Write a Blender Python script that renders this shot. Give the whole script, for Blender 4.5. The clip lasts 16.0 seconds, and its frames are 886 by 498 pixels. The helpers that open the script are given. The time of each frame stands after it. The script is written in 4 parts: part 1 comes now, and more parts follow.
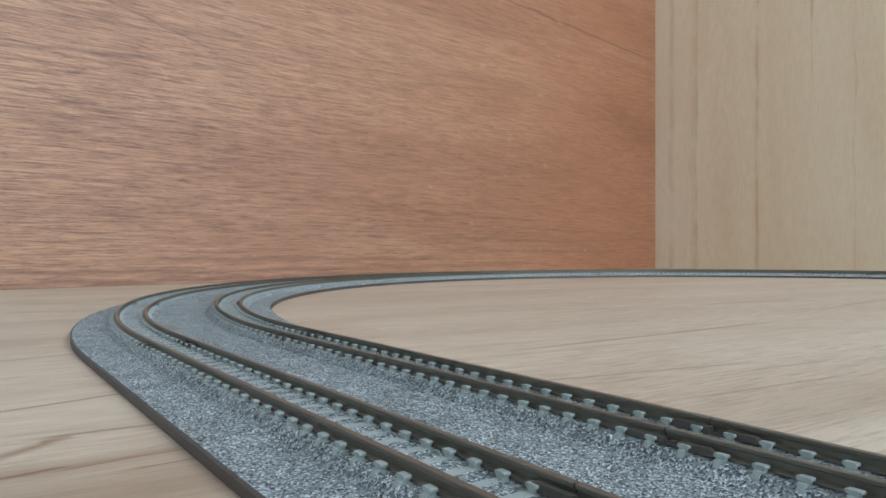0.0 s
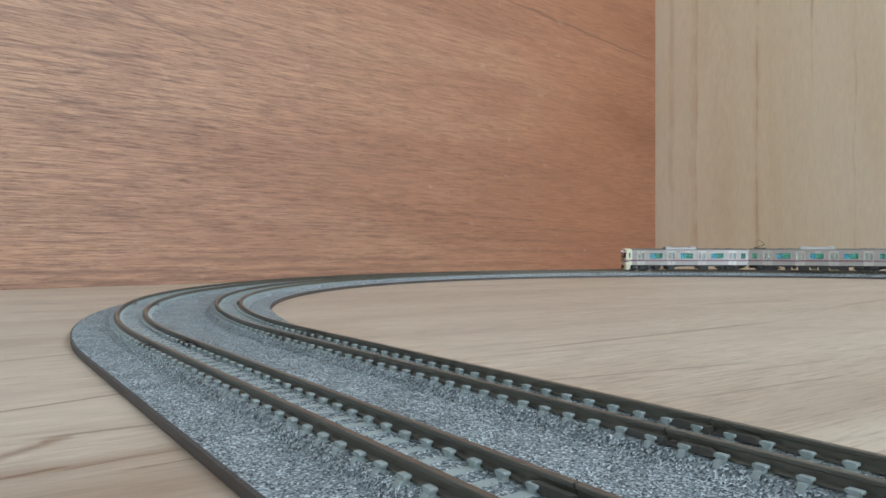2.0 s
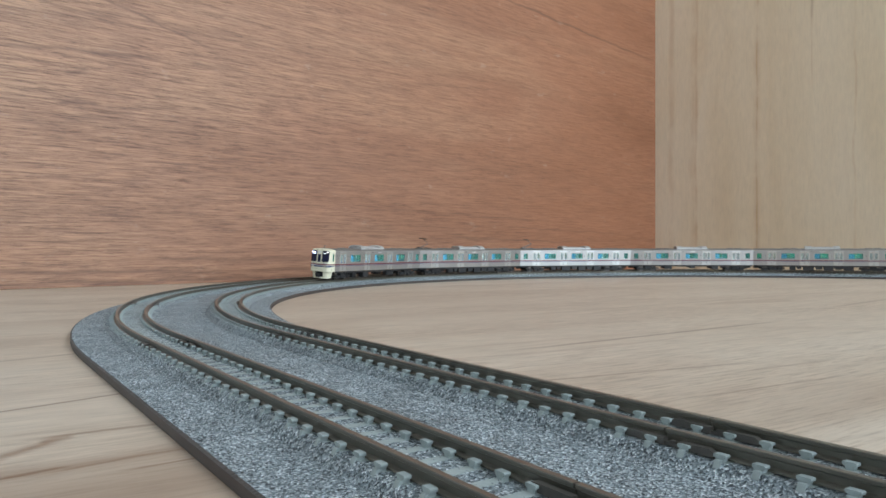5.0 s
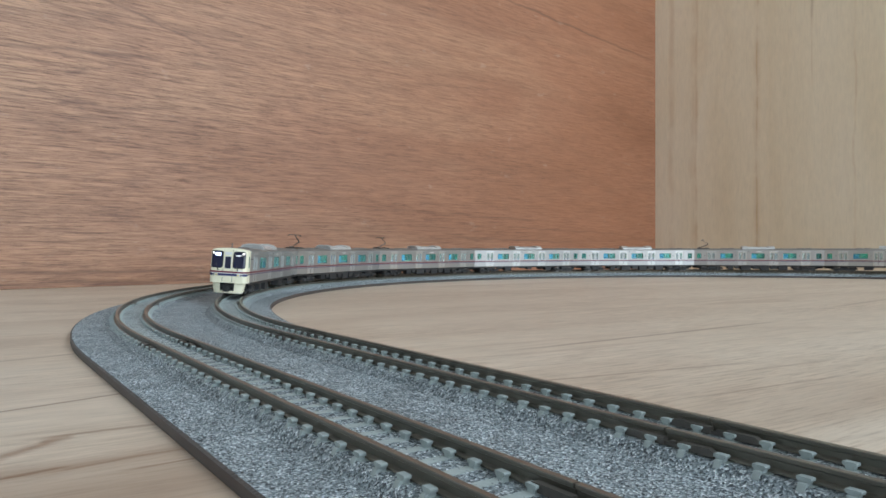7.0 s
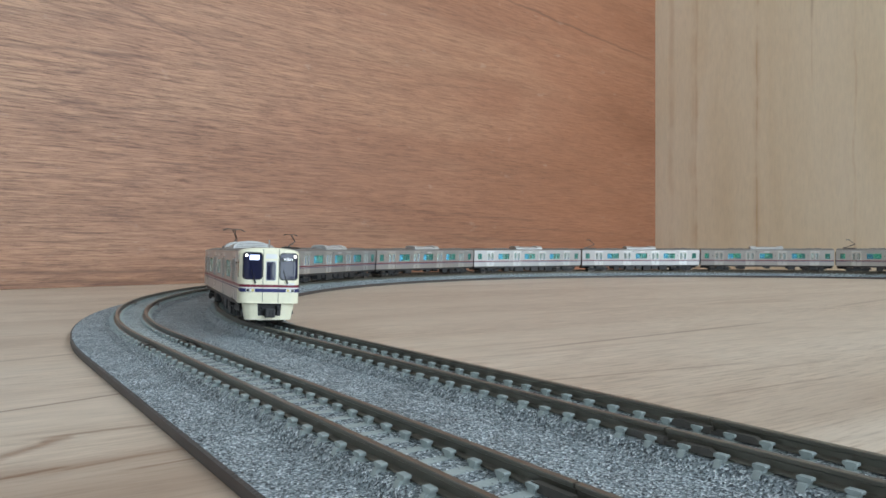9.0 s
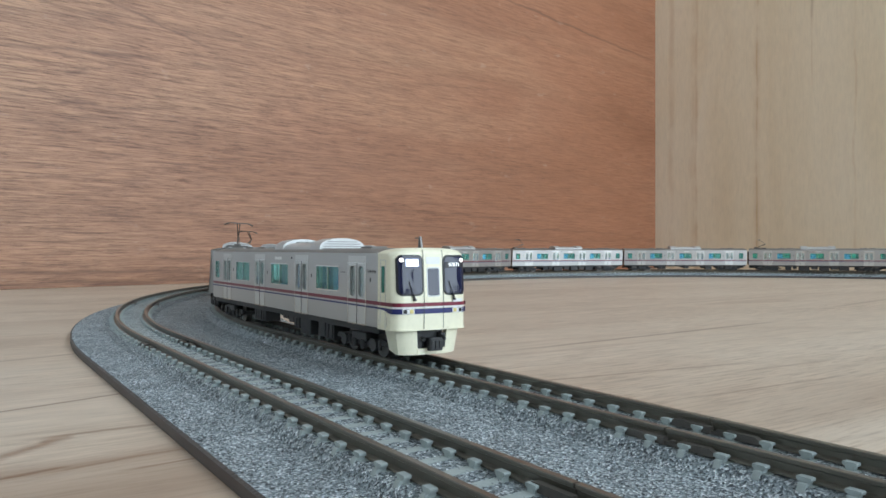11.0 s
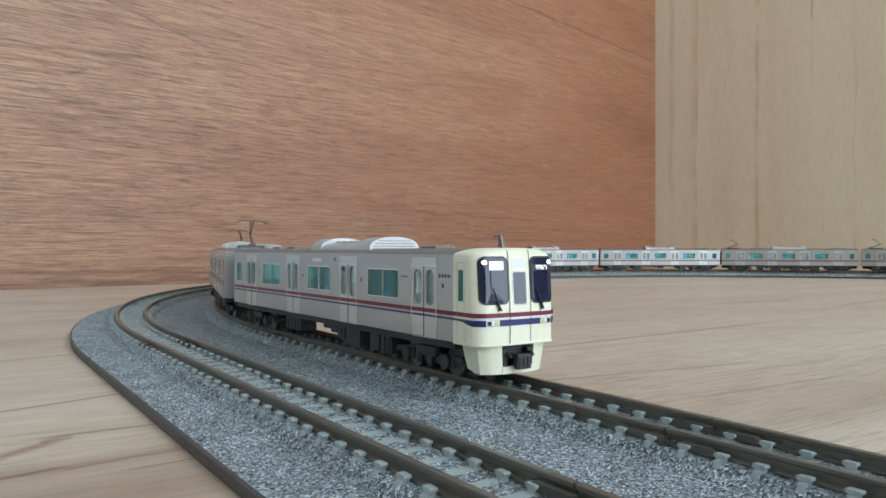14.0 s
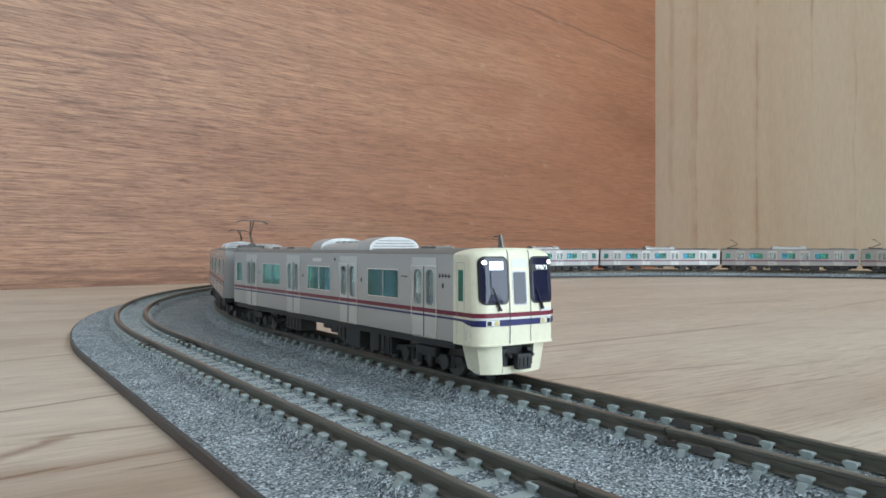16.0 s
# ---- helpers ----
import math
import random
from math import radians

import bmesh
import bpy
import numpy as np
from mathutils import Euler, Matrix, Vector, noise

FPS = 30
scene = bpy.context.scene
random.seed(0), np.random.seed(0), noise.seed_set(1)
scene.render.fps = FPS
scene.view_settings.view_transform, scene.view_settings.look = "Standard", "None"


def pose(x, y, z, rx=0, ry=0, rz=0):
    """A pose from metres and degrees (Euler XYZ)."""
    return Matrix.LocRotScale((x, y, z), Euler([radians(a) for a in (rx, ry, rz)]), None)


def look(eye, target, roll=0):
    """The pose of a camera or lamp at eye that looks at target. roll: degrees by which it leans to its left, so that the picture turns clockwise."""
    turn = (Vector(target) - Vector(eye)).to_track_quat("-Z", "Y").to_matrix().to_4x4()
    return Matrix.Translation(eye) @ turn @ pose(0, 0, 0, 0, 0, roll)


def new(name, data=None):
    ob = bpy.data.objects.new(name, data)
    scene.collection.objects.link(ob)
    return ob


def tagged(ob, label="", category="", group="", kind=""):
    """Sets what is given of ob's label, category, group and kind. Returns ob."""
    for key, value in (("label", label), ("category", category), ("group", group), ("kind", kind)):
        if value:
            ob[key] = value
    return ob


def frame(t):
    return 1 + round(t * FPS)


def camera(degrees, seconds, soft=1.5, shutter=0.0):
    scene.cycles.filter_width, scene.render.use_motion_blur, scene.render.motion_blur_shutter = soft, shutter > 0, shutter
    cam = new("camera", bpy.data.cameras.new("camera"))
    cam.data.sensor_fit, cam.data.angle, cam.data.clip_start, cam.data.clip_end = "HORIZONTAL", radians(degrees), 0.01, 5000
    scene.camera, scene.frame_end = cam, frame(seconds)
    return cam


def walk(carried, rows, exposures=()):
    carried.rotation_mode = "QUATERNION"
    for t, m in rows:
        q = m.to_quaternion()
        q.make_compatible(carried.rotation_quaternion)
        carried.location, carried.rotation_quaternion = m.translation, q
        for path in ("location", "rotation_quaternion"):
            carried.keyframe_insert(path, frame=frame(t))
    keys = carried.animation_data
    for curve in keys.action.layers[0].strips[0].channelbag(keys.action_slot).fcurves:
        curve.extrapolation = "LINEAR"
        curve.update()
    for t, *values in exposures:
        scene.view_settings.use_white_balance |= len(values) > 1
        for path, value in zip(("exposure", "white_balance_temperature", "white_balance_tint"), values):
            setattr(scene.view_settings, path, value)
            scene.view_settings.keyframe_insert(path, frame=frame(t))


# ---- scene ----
MM = 0.001

# ---------------------------------------------------------------- camera
cam = camera(62.79, 16.0, soft=1.55)
EYE = pose(0, 0, 0.03067, 90, 0, 0)
walk(cam, [(0, EYE), (16, EYE)], [(0, -0.03), (4.2, -0.05), (6.5, -0.10), (9, -0.11), (11.3, -0.12), (13, -0.14), (14.5, -0.07), (16, -0.05)])

# ---------------------------------------------------------------- plan, in millimetres
# the layout corner and the two directions of its back boards
CORNER = Vector((339.6, 1160.1))
E1 = Vector((0.7373, 0.6756)).normalized()      # along the reddish board
E2 = Vector((0.6756, -0.7373)).normalized()     # from the reddish board towards the window
BOARD_TURN = math.degrees(math.atan2(E1.y, E1.x))

# double track: straight, half circle, straight; 37 mm between the tracks
ANG = radians(124.04)
T = Vector((math.cos(ANG), math.sin(ANG)))
N = Vector((-T.y, T.x))
Q0 = Vector((-66.56, 219.27))
RC = 390.1
CEN = Q0 - N * RC
HR = 6.23                                        # rail top above the board


CANT = radians(3.6)                              # the curve leans inwards, easing in over its first pieces


def ease(s):
    k = min((s + 16) / 130, (math.pi * RC + 16 - s) / 130, 1.0)
    return 0.0 if k <= 0 else k * k * (3 - 2 * k)


def track_point(s, off):
    """Place and direction at s along the middle line, off to the outer side."""
    if off < 0:
        off *= 1 + 0.068 * ease(s)
    if s < 0:
        return Q0 + T * s + N * off, T
    th = s / RC
    if th < math.pi:
        out = N * math.cos(th) + T * math.sin(th)
        return CEN + out * (RC + off), T * math.cos(th) - N * math.sin(th)
    return CEN - N * (RC + off) - T * (s - math.pi * RC), -T


def leaning(s, o, z):
    """A point of the track's profile, o across and z up, after the cant at s."""
    k = math.sin(CANT * ease(s)) * max(0.0, min(1.0, (9.4 - abs(o)) / 1.8))
    return o - (z - 4) * k, z + (o + 5) * k


def track_frame(s, off):
    """The pose of a piece across the track at s: local y along it."""
    p, d = track_point(s, off)
    a = CANT * ease(s)
    return pose(p.x * MM, p.y * MM, (4 + 5 * math.sin(a)) * MM, 0, 0, math.degrees(math.atan2(d.y, d.x)) - 90) @ pose(0, 0, 0, 0, math.degrees(a), 0) @ pose(0, 0, -4 * MM)


def at(e1, e2):
    return CORNER + E1 * e1 + E2 * e2


# ---------------------------------------------------------------- world and light
world = bpy.data.worlds.new("world")
scene.world = world
world.use_nodes = True
wn = world.node_tree
sky = wn.nodes.new("ShaderNodeTexSky")
sky.sky_type, sky.sun_disc = "NISHITA", False
sky.sun_elevation, sky.sun_rotation = radians(50), radians(200)
wn.links.new(sky.outputs[0], wn.nodes["Background"].inputs[0])
wn.nodes["Background"].inputs[1].default_value = 0.1

WIN_E2 = 2650.0                                 # the window wall
WIN_A, WIN_B = -1350.0, 640.0                   # the window along it
WIN_Z0, WIN_Z1 = 20.0, 2000.0
lamp_data = bpy.data.lights.new("window_daylight", "AREA")
lamp_data.shape, lamp_data.size, lamp_data.size_y = "RECTANGLE", (WIN_B - WIN_A) * MM - 0.06, (WIN_Z1 - WIN_Z0) * MM - 0.06
lamp_data.energy, lamp_data.color = 68.0, (0.81, 0.955, 1.07)
lamp = new("window_daylight", lamp_data)
wc = at((WIN_A + WIN_B) / 2, WIN_E2 + 30)
wz = (WIN_Z0 + WIN_Z1) / 2
lamp.matrix_world = look((wc.x * MM, wc.y * MM, wz * MM), ((wc - E2 * 1000).x * MM, (wc - E2 * 1000).y * MM, wz * MM))


# ---------------------------------------------------------------- materials
def material(name, color, rough=0.5, metal=0.0, spec=0.5):
    m = bpy.data.materials.new(name)
    m.use_nodes = True
    b = m.node_tree.nodes["Principled BSDF"]
    b.inputs["Base Color"].default_value = (*color, 1)
    b.inputs["Roughness"].default_value = rough
    b.inputs["Metallic"].default_value = metal
    b.inputs["Specular IOR Level"].default_value = spec
    return m, m.node_tree, b


def node(nt, kind, **values):
    n = nt.nodes.new(kind)
    for k, v in values.items():
        n.inputs[k.replace("_", " ")].default_value = v
    return n


def coords(nt, scale=(1, 1, 1), turn=0.0, shift=(0, 0, 0)):
    c = nt.nodes.new("ShaderNodeTexCoord")
    mp = nt.nodes.new("ShaderNodeMapping")
    mp.inputs["Scale"].default_value = scale
    mp.inputs["Location"].default_value = shift
    src = c.outputs["Object"]
    if turn:
        rot = nt.nodes.new("ShaderNodeMapping")
        rot.inputs["Rotation"].default_value = (0, 0, turn)
        nt.links.new(src, rot.inputs["Vector"])
        src = rot.outputs[0]
    nt.links.new(src, mp.inputs["Vector"])
    return mp.outputs[0]


def ramp(nt, fac, stops):
    r = nt.nodes.new("ShaderNodeValToRGB")
    e = r.color_ramp.elements
    while len(e) < len(stops):
        e.new(0.5)
    for k, (p, c) in zip(e, stops):
        k.position, k.color = p, (*c, 1) if len(c) == 3 else c
    nt.links.new(fac, r.inputs[0])
    return r.outputs[0]


def mix(nt, a, b, fac, mode="MIX"):
    m = nt.nodes.new("ShaderNodeMix")
    m.data_type, m.blend_type = "RGBA", mode
    for sock, v in ((m.inputs[6], a), (m.inputs[7], b), (m.inputs[0], fac)):
        if isinstance(v, (int, float)):
            sock.default_value = v
        elif isinstance(v, tuple):
            sock.default_value = (*v, 1)
        else:
            nt.links.new(v, sock)
    return m.outputs[2]


def noise_tex(nt, vec, scale, detail=4, rough=0.55, distort=0.0):
    n = node(nt, "ShaderNodeTexNoise", Scale=scale, Detail=detail, Roughness=rough, Distortion=distort)
    nt.links.new(vec, n.inputs["Vector"])
    return n.outputs["Fac"]


def bump(nt, bsdf, height, strength, distance):
    b = nt.nodes.new("ShaderNodeBump")
    b.inputs["Strength"].default_value, b.inputs["Distance"].default_value = strength, distance
    nt.links.new(height, b.inputs["Height"])
    nt.links.new(b.outputs[0], bsdf.inputs["Normal"])


def gray(v):
    return (v, v, v)


def streak(nt, axis, pos, width, wander, along, soft=0.5, scale=9.0, slope=0.0):
    """Mask of one wandering grain line: across the axis at pos, in metres."""
    c = nt.nodes.new("ShaderNodeTexCoord")
    sep = nt.nodes.new("ShaderNodeSeparateXYZ")
    nt.links.new(c.outputs["Object"], sep.inputs[0])
    def math_node(op, a, b):
        m = nt.nodes.new("ShaderNodeMath")
        m.operation = op
        for k, v in enumerate((a, b)):
            if isinstance(v, (int, float)):
                m.inputs[k].default_value = v
            else:
                nt.links.new(v, m.inputs[k])
        return m.outputs[0]
    n = noise_tex(nt, coords(nt, along), scale, 3, 0.5)
    off = math_node("MULTIPLY", math_node("SUBTRACT", n, 0.5), wander)
    d = math_node("ABSOLUTE", math_node("ADD", math_node("SUBTRACT", math_node("SUBTRACT", sep.outputs[axis], math_node("MULTIPLY", sep.outputs[0], slope)), pos), off), 0)
    rag = noise_tex(nt, coords(nt, tuple(120 if a else 900 for a in along)), 1.0, 3)
    d = math_node("MULTIPLY", d, math_node("ADD", rag, 0.5))
    return ramp(nt, math_node("DIVIDE", d, width), [(0.15, gray(1)), (0.15 + soft, gray(0))]), sep


def vein(nt, axis, x0, v0, x1, v1, width, wander=0.003, detail=40.0):
    """Mask of one grain line from (x0, v0) to (x1, v1), v along the axis, in metres, fading at its ends."""
    c = nt.nodes.new("ShaderNodeTexCoord")
    sep = nt.nodes.new("ShaderNodeSeparateXYZ")
    nt.links.new(c.outputs["Object"], sep.inputs[0])
    def calc(op, a, b):
        m = nt.nodes.new("ShaderNodeMath")
        m.operation = op
        for k, v in enumerate((a, b)):
            if isinstance(v, (int, float)):
                m.inputs[k].default_value = v
            else:
                nt.links.new(v, m.inputs[k])
        return m.outputs[0]
    slope = (v1 - v0) / (x1 - x0)
    n = noise_tex(nt, coords(nt, (1, 0, 0), shift=(v0 * 7, 0, 0)), detail, 3, 0.5)
    d = calc("SUBTRACT", sep.outputs[axis], calc("ADD", calc("MULTIPLY", sep.outputs[0], slope), v0 - slope * x0))
    d = calc("ABSOLUTE", calc("ADD", d, calc("MULTIPLY", calc("SUBTRACT", n, 0.5), wander)), 0)
    rag = noise_tex(nt, coords(nt, (160, 900, 900)), 1.0, 4, 0.7)
    core = ramp(nt, calc("MULTIPLY", calc("DIVIDE", d, width), calc("ADD", rag, 0.4)), [(0.1, gray(1)), (0.75, gray(0))])
    pos = node(nt, "ShaderNodeMapRange", From_Min=x0, From_Max=x1)
    nt.links.new(sep.outputs[0], pos.inputs["Value"])
    ends = ramp(nt, pos.outputs[0], [(0.0, gray(0)), (0.2, gray(1)), (0.8, gray(1)), (1.0, gray(0))])
    return mix(nt, core, ends, 1.0, "MULTIPLY")


def figure(nt, vec, turns, lo, hi):
    """Cathedral figure: contour lines of a slow noise, as a mask."""
    n = noise_tex(nt, vec, 1.0, 1.5, 0.4, 0.3)
    m = nt.nodes.new("ShaderNodeMath")
    m.operation = "MULTIPLY"
    m.inputs[1].default_value = turns
    nt.links.new(n, m.inputs[0])
    q = nt.nodes.new("ShaderNodeMath")
    q.operation = "SINE"
    nt.links.new(m.outputs[0], q.inputs[0])
    return ramp(nt, q.outputs[0], [(lo, gray(0)), (hi, gray(1))])


def lauan():
    """Reddish plywood, the grain along local x."""
    m, nt, b = material("reddish_plywood", (0.4, 0.2, 0.12), 0.42, 0, 0.5)
    big = noise_tex(nt, coords(nt, (1.6, 1, 7)), 1.0, 4, 0.6, 0.9)
    col = ramp(nt, big, [(0.3, (0.318, 0.143, 0.079)), (0.5, (0.375, 0.178, 0.104)), (0.7, (0.435, 0.232, 0.139))])
    end = nt.nodes.new("ShaderNodeSeparateXYZ")
    nt.links.new(coords(nt), end.inputs[0])
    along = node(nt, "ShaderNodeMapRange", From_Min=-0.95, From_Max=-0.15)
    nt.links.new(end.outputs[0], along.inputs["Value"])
    # far end's tan sheen put into the colour; middle duller, corner end lighter
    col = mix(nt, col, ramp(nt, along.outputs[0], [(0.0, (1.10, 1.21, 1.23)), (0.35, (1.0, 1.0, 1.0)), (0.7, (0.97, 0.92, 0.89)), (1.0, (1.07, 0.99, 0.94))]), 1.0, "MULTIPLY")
    # long fibres, boldest far from the corner
    left = ramp(nt, along.outputs[0], [(0.0, gray(1.0)), (0.55, gray(0.55)), (1.0, gray(0.35))])
    fib = noise_tex(nt, coords(nt, (34, 1, 760)), 1.0, 5, 0.75, 0.3)
    bold = noise_tex(nt, coords(nt, (20, 1, 330), shift=(3, 0, 5)), 1.0, 6, 0.8, 0.4)
    patch_ = noise_tex(nt, coords(nt, (2.6, 1, 8), shift=(4.1, 0, 1.3)), 1.0, 3, 0.5)
    col = mix(nt, col, ramp(nt, bold, [(0.38, (0.50, 0.46, 0.46)), (0.49, gray(0.98)), (0.60, (1.26, 1.30, 1.24))]), mix(nt, (0, 0, 0), left, 0.85), "MULTIPLY")
    col = mix(nt, col, ramp(nt, fib, [(0.38, (0.44, 0.40, 0.40)), (0.47, gray(0.93)), (0.60, (1.18, 1.20, 1.16))]), mix(nt, left, ramp(nt, patch_, [(0.36, gray(0.55)), (0.6, gray(1.0))]), 1.0, "MULTIPLY"), "MULTIPLY")
    # dark pores in short dashes
    por = noise_tex(nt, coords(nt, (80, 1, 1250)), 1.0, 3, 0.6)
    col = mix(nt, col, ramp(nt, por, [(0.32, gray(0.38)), (0.41, gray(1.0))]), mix(nt, (0, 0, 0), left, 0.8), "MULTIPLY")
    # slow figure of the veneer, almost level
    wv = node(nt, "ShaderNodeTexWave", Scale=1.0, Distortion=7.0, Detail=5.0, Detail_Scale=1.5, Detail_Roughness=0.65)
    wv.wave_type, wv.bands_direction = "BANDS", "Z"
    nt.links.new(coords(nt, (0.9, 1, 3.6), shift=(0.3, 0, 0.15)), wv.inputs["Vector"])
    col = mix(nt, col, ramp(nt, wv.outputs["Fac"], [(0.0, gray(0.72)), (0.10, gray(0.96)), (1.0, gray(1.02))]), 0.3, "MULTIPLY")
    # single dark veins and knots
    for x0, z0, x1, z1, width, amount in ((-0.42, 0.352, 0.02, 0.328, 0.0028, 0.6), (-0.86, 0.243, -0.73, 0.207, 0.0022, 0.5), (-0.90, 0.226, -0.79, 0.216, 0.002, 0.35), (-0.94, 0.182, -0.78, 0.196, 0.003, 0.5),
                                          (-0.875, 0.146, -0.838, 0.149, 0.0035, 0.55), (-0.834, 0.148, -0.77, 0.152, 0.0025, 0.45), (-0.868, 0.170, -0.848, 0.177, 0.004, 0.4), (-0.775, 0.196, -0.70, 0.196, 0.003, 0.35),
                                          (-0.55, 0.214, -0.33, 0.234, 0.002, 0.25), (-0.48, 0.0445, -0.2, 0.040, 0.0025, 0.4), (-0.40, 0.060, -0.05, 0.052, 0.002, 0.35), (-0.93, 0.013, -0.72, 0.010, 0.004, 0.55), (-1.0, 0.003, -0.45, 0.004, 0.0045, 0.5), (-0.85, 0.022, -0.40, 0.019, 0.004, 0.4), (-0.75, 0.010, -0.25, 0.012, 0.005, 0.35),
                                          (-0.60, 0.075, -0.25, 0.068, 0.003, 0.3), (-0.50, 0.030, -0.10, 0.026, 0.004, 0.35)):
        col = mix(nt, col, (0.15, 0.07, 0.045), mix(nt, (0, 0, 0), vein(nt, 2, x0, z0, x1, z1, width, 0.008, 26.0), amount))
    fg = figure(nt, coords(nt, (1.1, 1, 4.2), shift=(2.2, 0, 0.7)), 70.0, 0.86, 1.0)
    col = mix(nt, col, (0.20, 0.095, 0.055), mix(nt, (0, 0, 0), fg, ramp(nt, patch_, [(0.4, gray(0.03)), (0.65, gray(0.16))])))
    # pale scuffs
    sc = noise_tex(nt, coords(nt, (30, 1, 60)), 1.0, 4, 0.7)
    col = mix(nt, col, (0.55, 0.40, 0.30), ramp(nt, sc, [(0.62, gray(0)), (0.72, gray(0.28))]))
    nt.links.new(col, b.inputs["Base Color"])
    nt.links.new(ramp(nt, fib, [(0.3, gray(0.60)), (0.7, gray(0.38))]), b.inputs["Roughness"])
    bump(nt, b, fib, 0.5, 0.0004)
    return m


def pale_ply(name, turn, stretch, light, streaks=(), grain=1.0, veins=(), fine_lines=0.0):
    """Pale plywood; the grain runs along the mapped x."""
    m, nt, b = material(name, (0.6, 0.5, 0.38), 0.5, 0, 0.4)
    v = lambda sx, sy: stretch(nt, sx, sy, turn)
    big = noise_tex(nt, v(2.0, 11), 1.0, 4, 0.55, 0.8)
    col = ramp(nt, big, [(0.3, light[0]), (0.55, light[1]), (0.75, light[2])])
    fib = noise_tex(nt, v(48, 420), 1.0, 5, 0.7, 0.3)
    col = mix(nt, col, ramp(nt, fib, [(0.32, gray(0.76)), (0.55, gray(1.03))]), 0.2 + 0.6 * grain, "MULTIPLY")
    st = noise_tex(nt, v(6.0, 44), 1.0, 5, 0.6, 1.6)
    col = mix(nt, col, (0.34, 0.20, 0.12), ramp(nt, st, [(0.585, gray(0)), (0.67, gray(0.62 * grain))]))
    st2 = noise_tex(nt, v(14, 160), 1.0, 3, 0.5, 0.6)
    col = mix(nt, col, (0.30, 0.19, 0.12), ramp(nt, st2, [(0.62, gray(0)), (0.71, gray(0.45 * grain))]))
    fg = figure(nt, v(1.6, 6.5), 46.0, 0.80, 1.0)
    col = mix(nt, col, (0.40, 0.26, 0.17), mix(nt, (0, 0, 0), fg, 0.36 * grain))
    fine = noise_tex(nt, v(60, 140), 1.0, 4, 0.65)
    col = mix(nt, col, ramp(nt, fine, [(0.3, gray(0.86)), (0.7, gray(1.08))]), 0.25 + 0.75 * grain, "MULTIPLY")
    for axis, pos, width, wander, along, tone, amount, low in streaks:
        mask, sep = streak(nt, axis, pos, width, wander, along)
        if low:
            mask = mix(nt, (0, 0, 0), mask, ramp(nt, sep.outputs[2], [(low, gray(0)), (low + 0.05, gray(1))]))
        broken = ramp(nt, noise_tex(nt, coords(nt, (14, 14, 14)), 1.0, 3, 0.6), [(0.38, gray(0.15)), (0.58, gray(1))])
        col = mix(nt, col, tone, mix(nt, (0, 0, 0), mix(nt, mask, broken, 1.0, "MULTIPLY"), amount))
    for x0, y0, x1, y1, width, amount in veins:
        col = mix(nt, col, (0.25, 0.135, 0.075), mix(nt, (0, 0, 0), vein(nt, 1, x0, y0, x1, y1, width, 0.002, 90.0), amount))
    if fine_lines:
        hair = noise_tex(nt, v(75, 1150), 1.0, 4, 0.72, 0.2)
        where = noise_tex(nt, v(7, 22), 1.0, 3, 0.5)
        col = mix(nt, col, ramp(nt, hair, [(0.36, (0.50, 0.41, 0.34)), (0.50, gray(1.0)), (0.66, gray(1.08))]), mix(nt, (0, 0, 0), ramp(nt, where, [(0.36, gray(0.3)), (0.6, gray(1.0))]), fine_lines), "MULTIPLY")
    nt.links.new(col, b.inputs["Base Color"])
    bump(nt, b, fib, 0.3, 0.0003)
    return m


def flat_map(nt, sx, sy, turn):
    return coords(nt, (sx, sy, 1), turn)


def upright_map(nt, sx, sy, turn):
    return coords(nt, (1, sy, sx), 0, (0, 1.7, 0.35))


def ballast():
    """Fine grey grit: each grain its own tone, some of them bright and glossy."""
    m, nt, b = material("grey_ballast", (0.3, 0.3, 0.3), 0.7, 0, 0.5)
    v = node(nt, "ShaderNodeTexVoronoi", Scale=3300.0, Randomness=1.0)
    nt.links.new(coords(nt), v.inputs["Vector"])
    sep = nt.nodes.new("ShaderNodeSeparateColor")
    nt.links.new(v.outputs["Color"], sep.inputs[0])
    col = ramp(nt, sep.outputs[0], [(0.0, (0.06, 0.072, 0.08)), (0.3, (0.24, 0.285, 0.305)), (0.68, (0.44, 0.505, 0.535)), (0.85, (0.64, 0.71, 0.74)), (0.95, (0.90, 0.95, 0.97))])
    grit = noise_tex(nt, coords(nt), 5200, 2, 0.6)
    col = mix(nt, col, ramp(nt, grit, [(0.36, gray(0.55)), (0.62, gray(1.25))]), 0.8, "MULTIPLY")
    big = noise_tex(nt, coords(nt), 120, 3)
    col = mix(nt, col, ramp(nt, big, [(0.35, gray(0.84)), (0.65, gray(1.12))]), 1.0, "MULTIPLY")
    nt.links.new(col, b.inputs["Base Color"])
    nt.links.new(ramp(nt, sep.outputs[1], [(0.75, gray(0.75)), (0.9, gray(0.25))]), b.inputs["Roughness"])
    bump(nt, b, v.outputs["Distance"], 1.0, 0.00045)
    return m


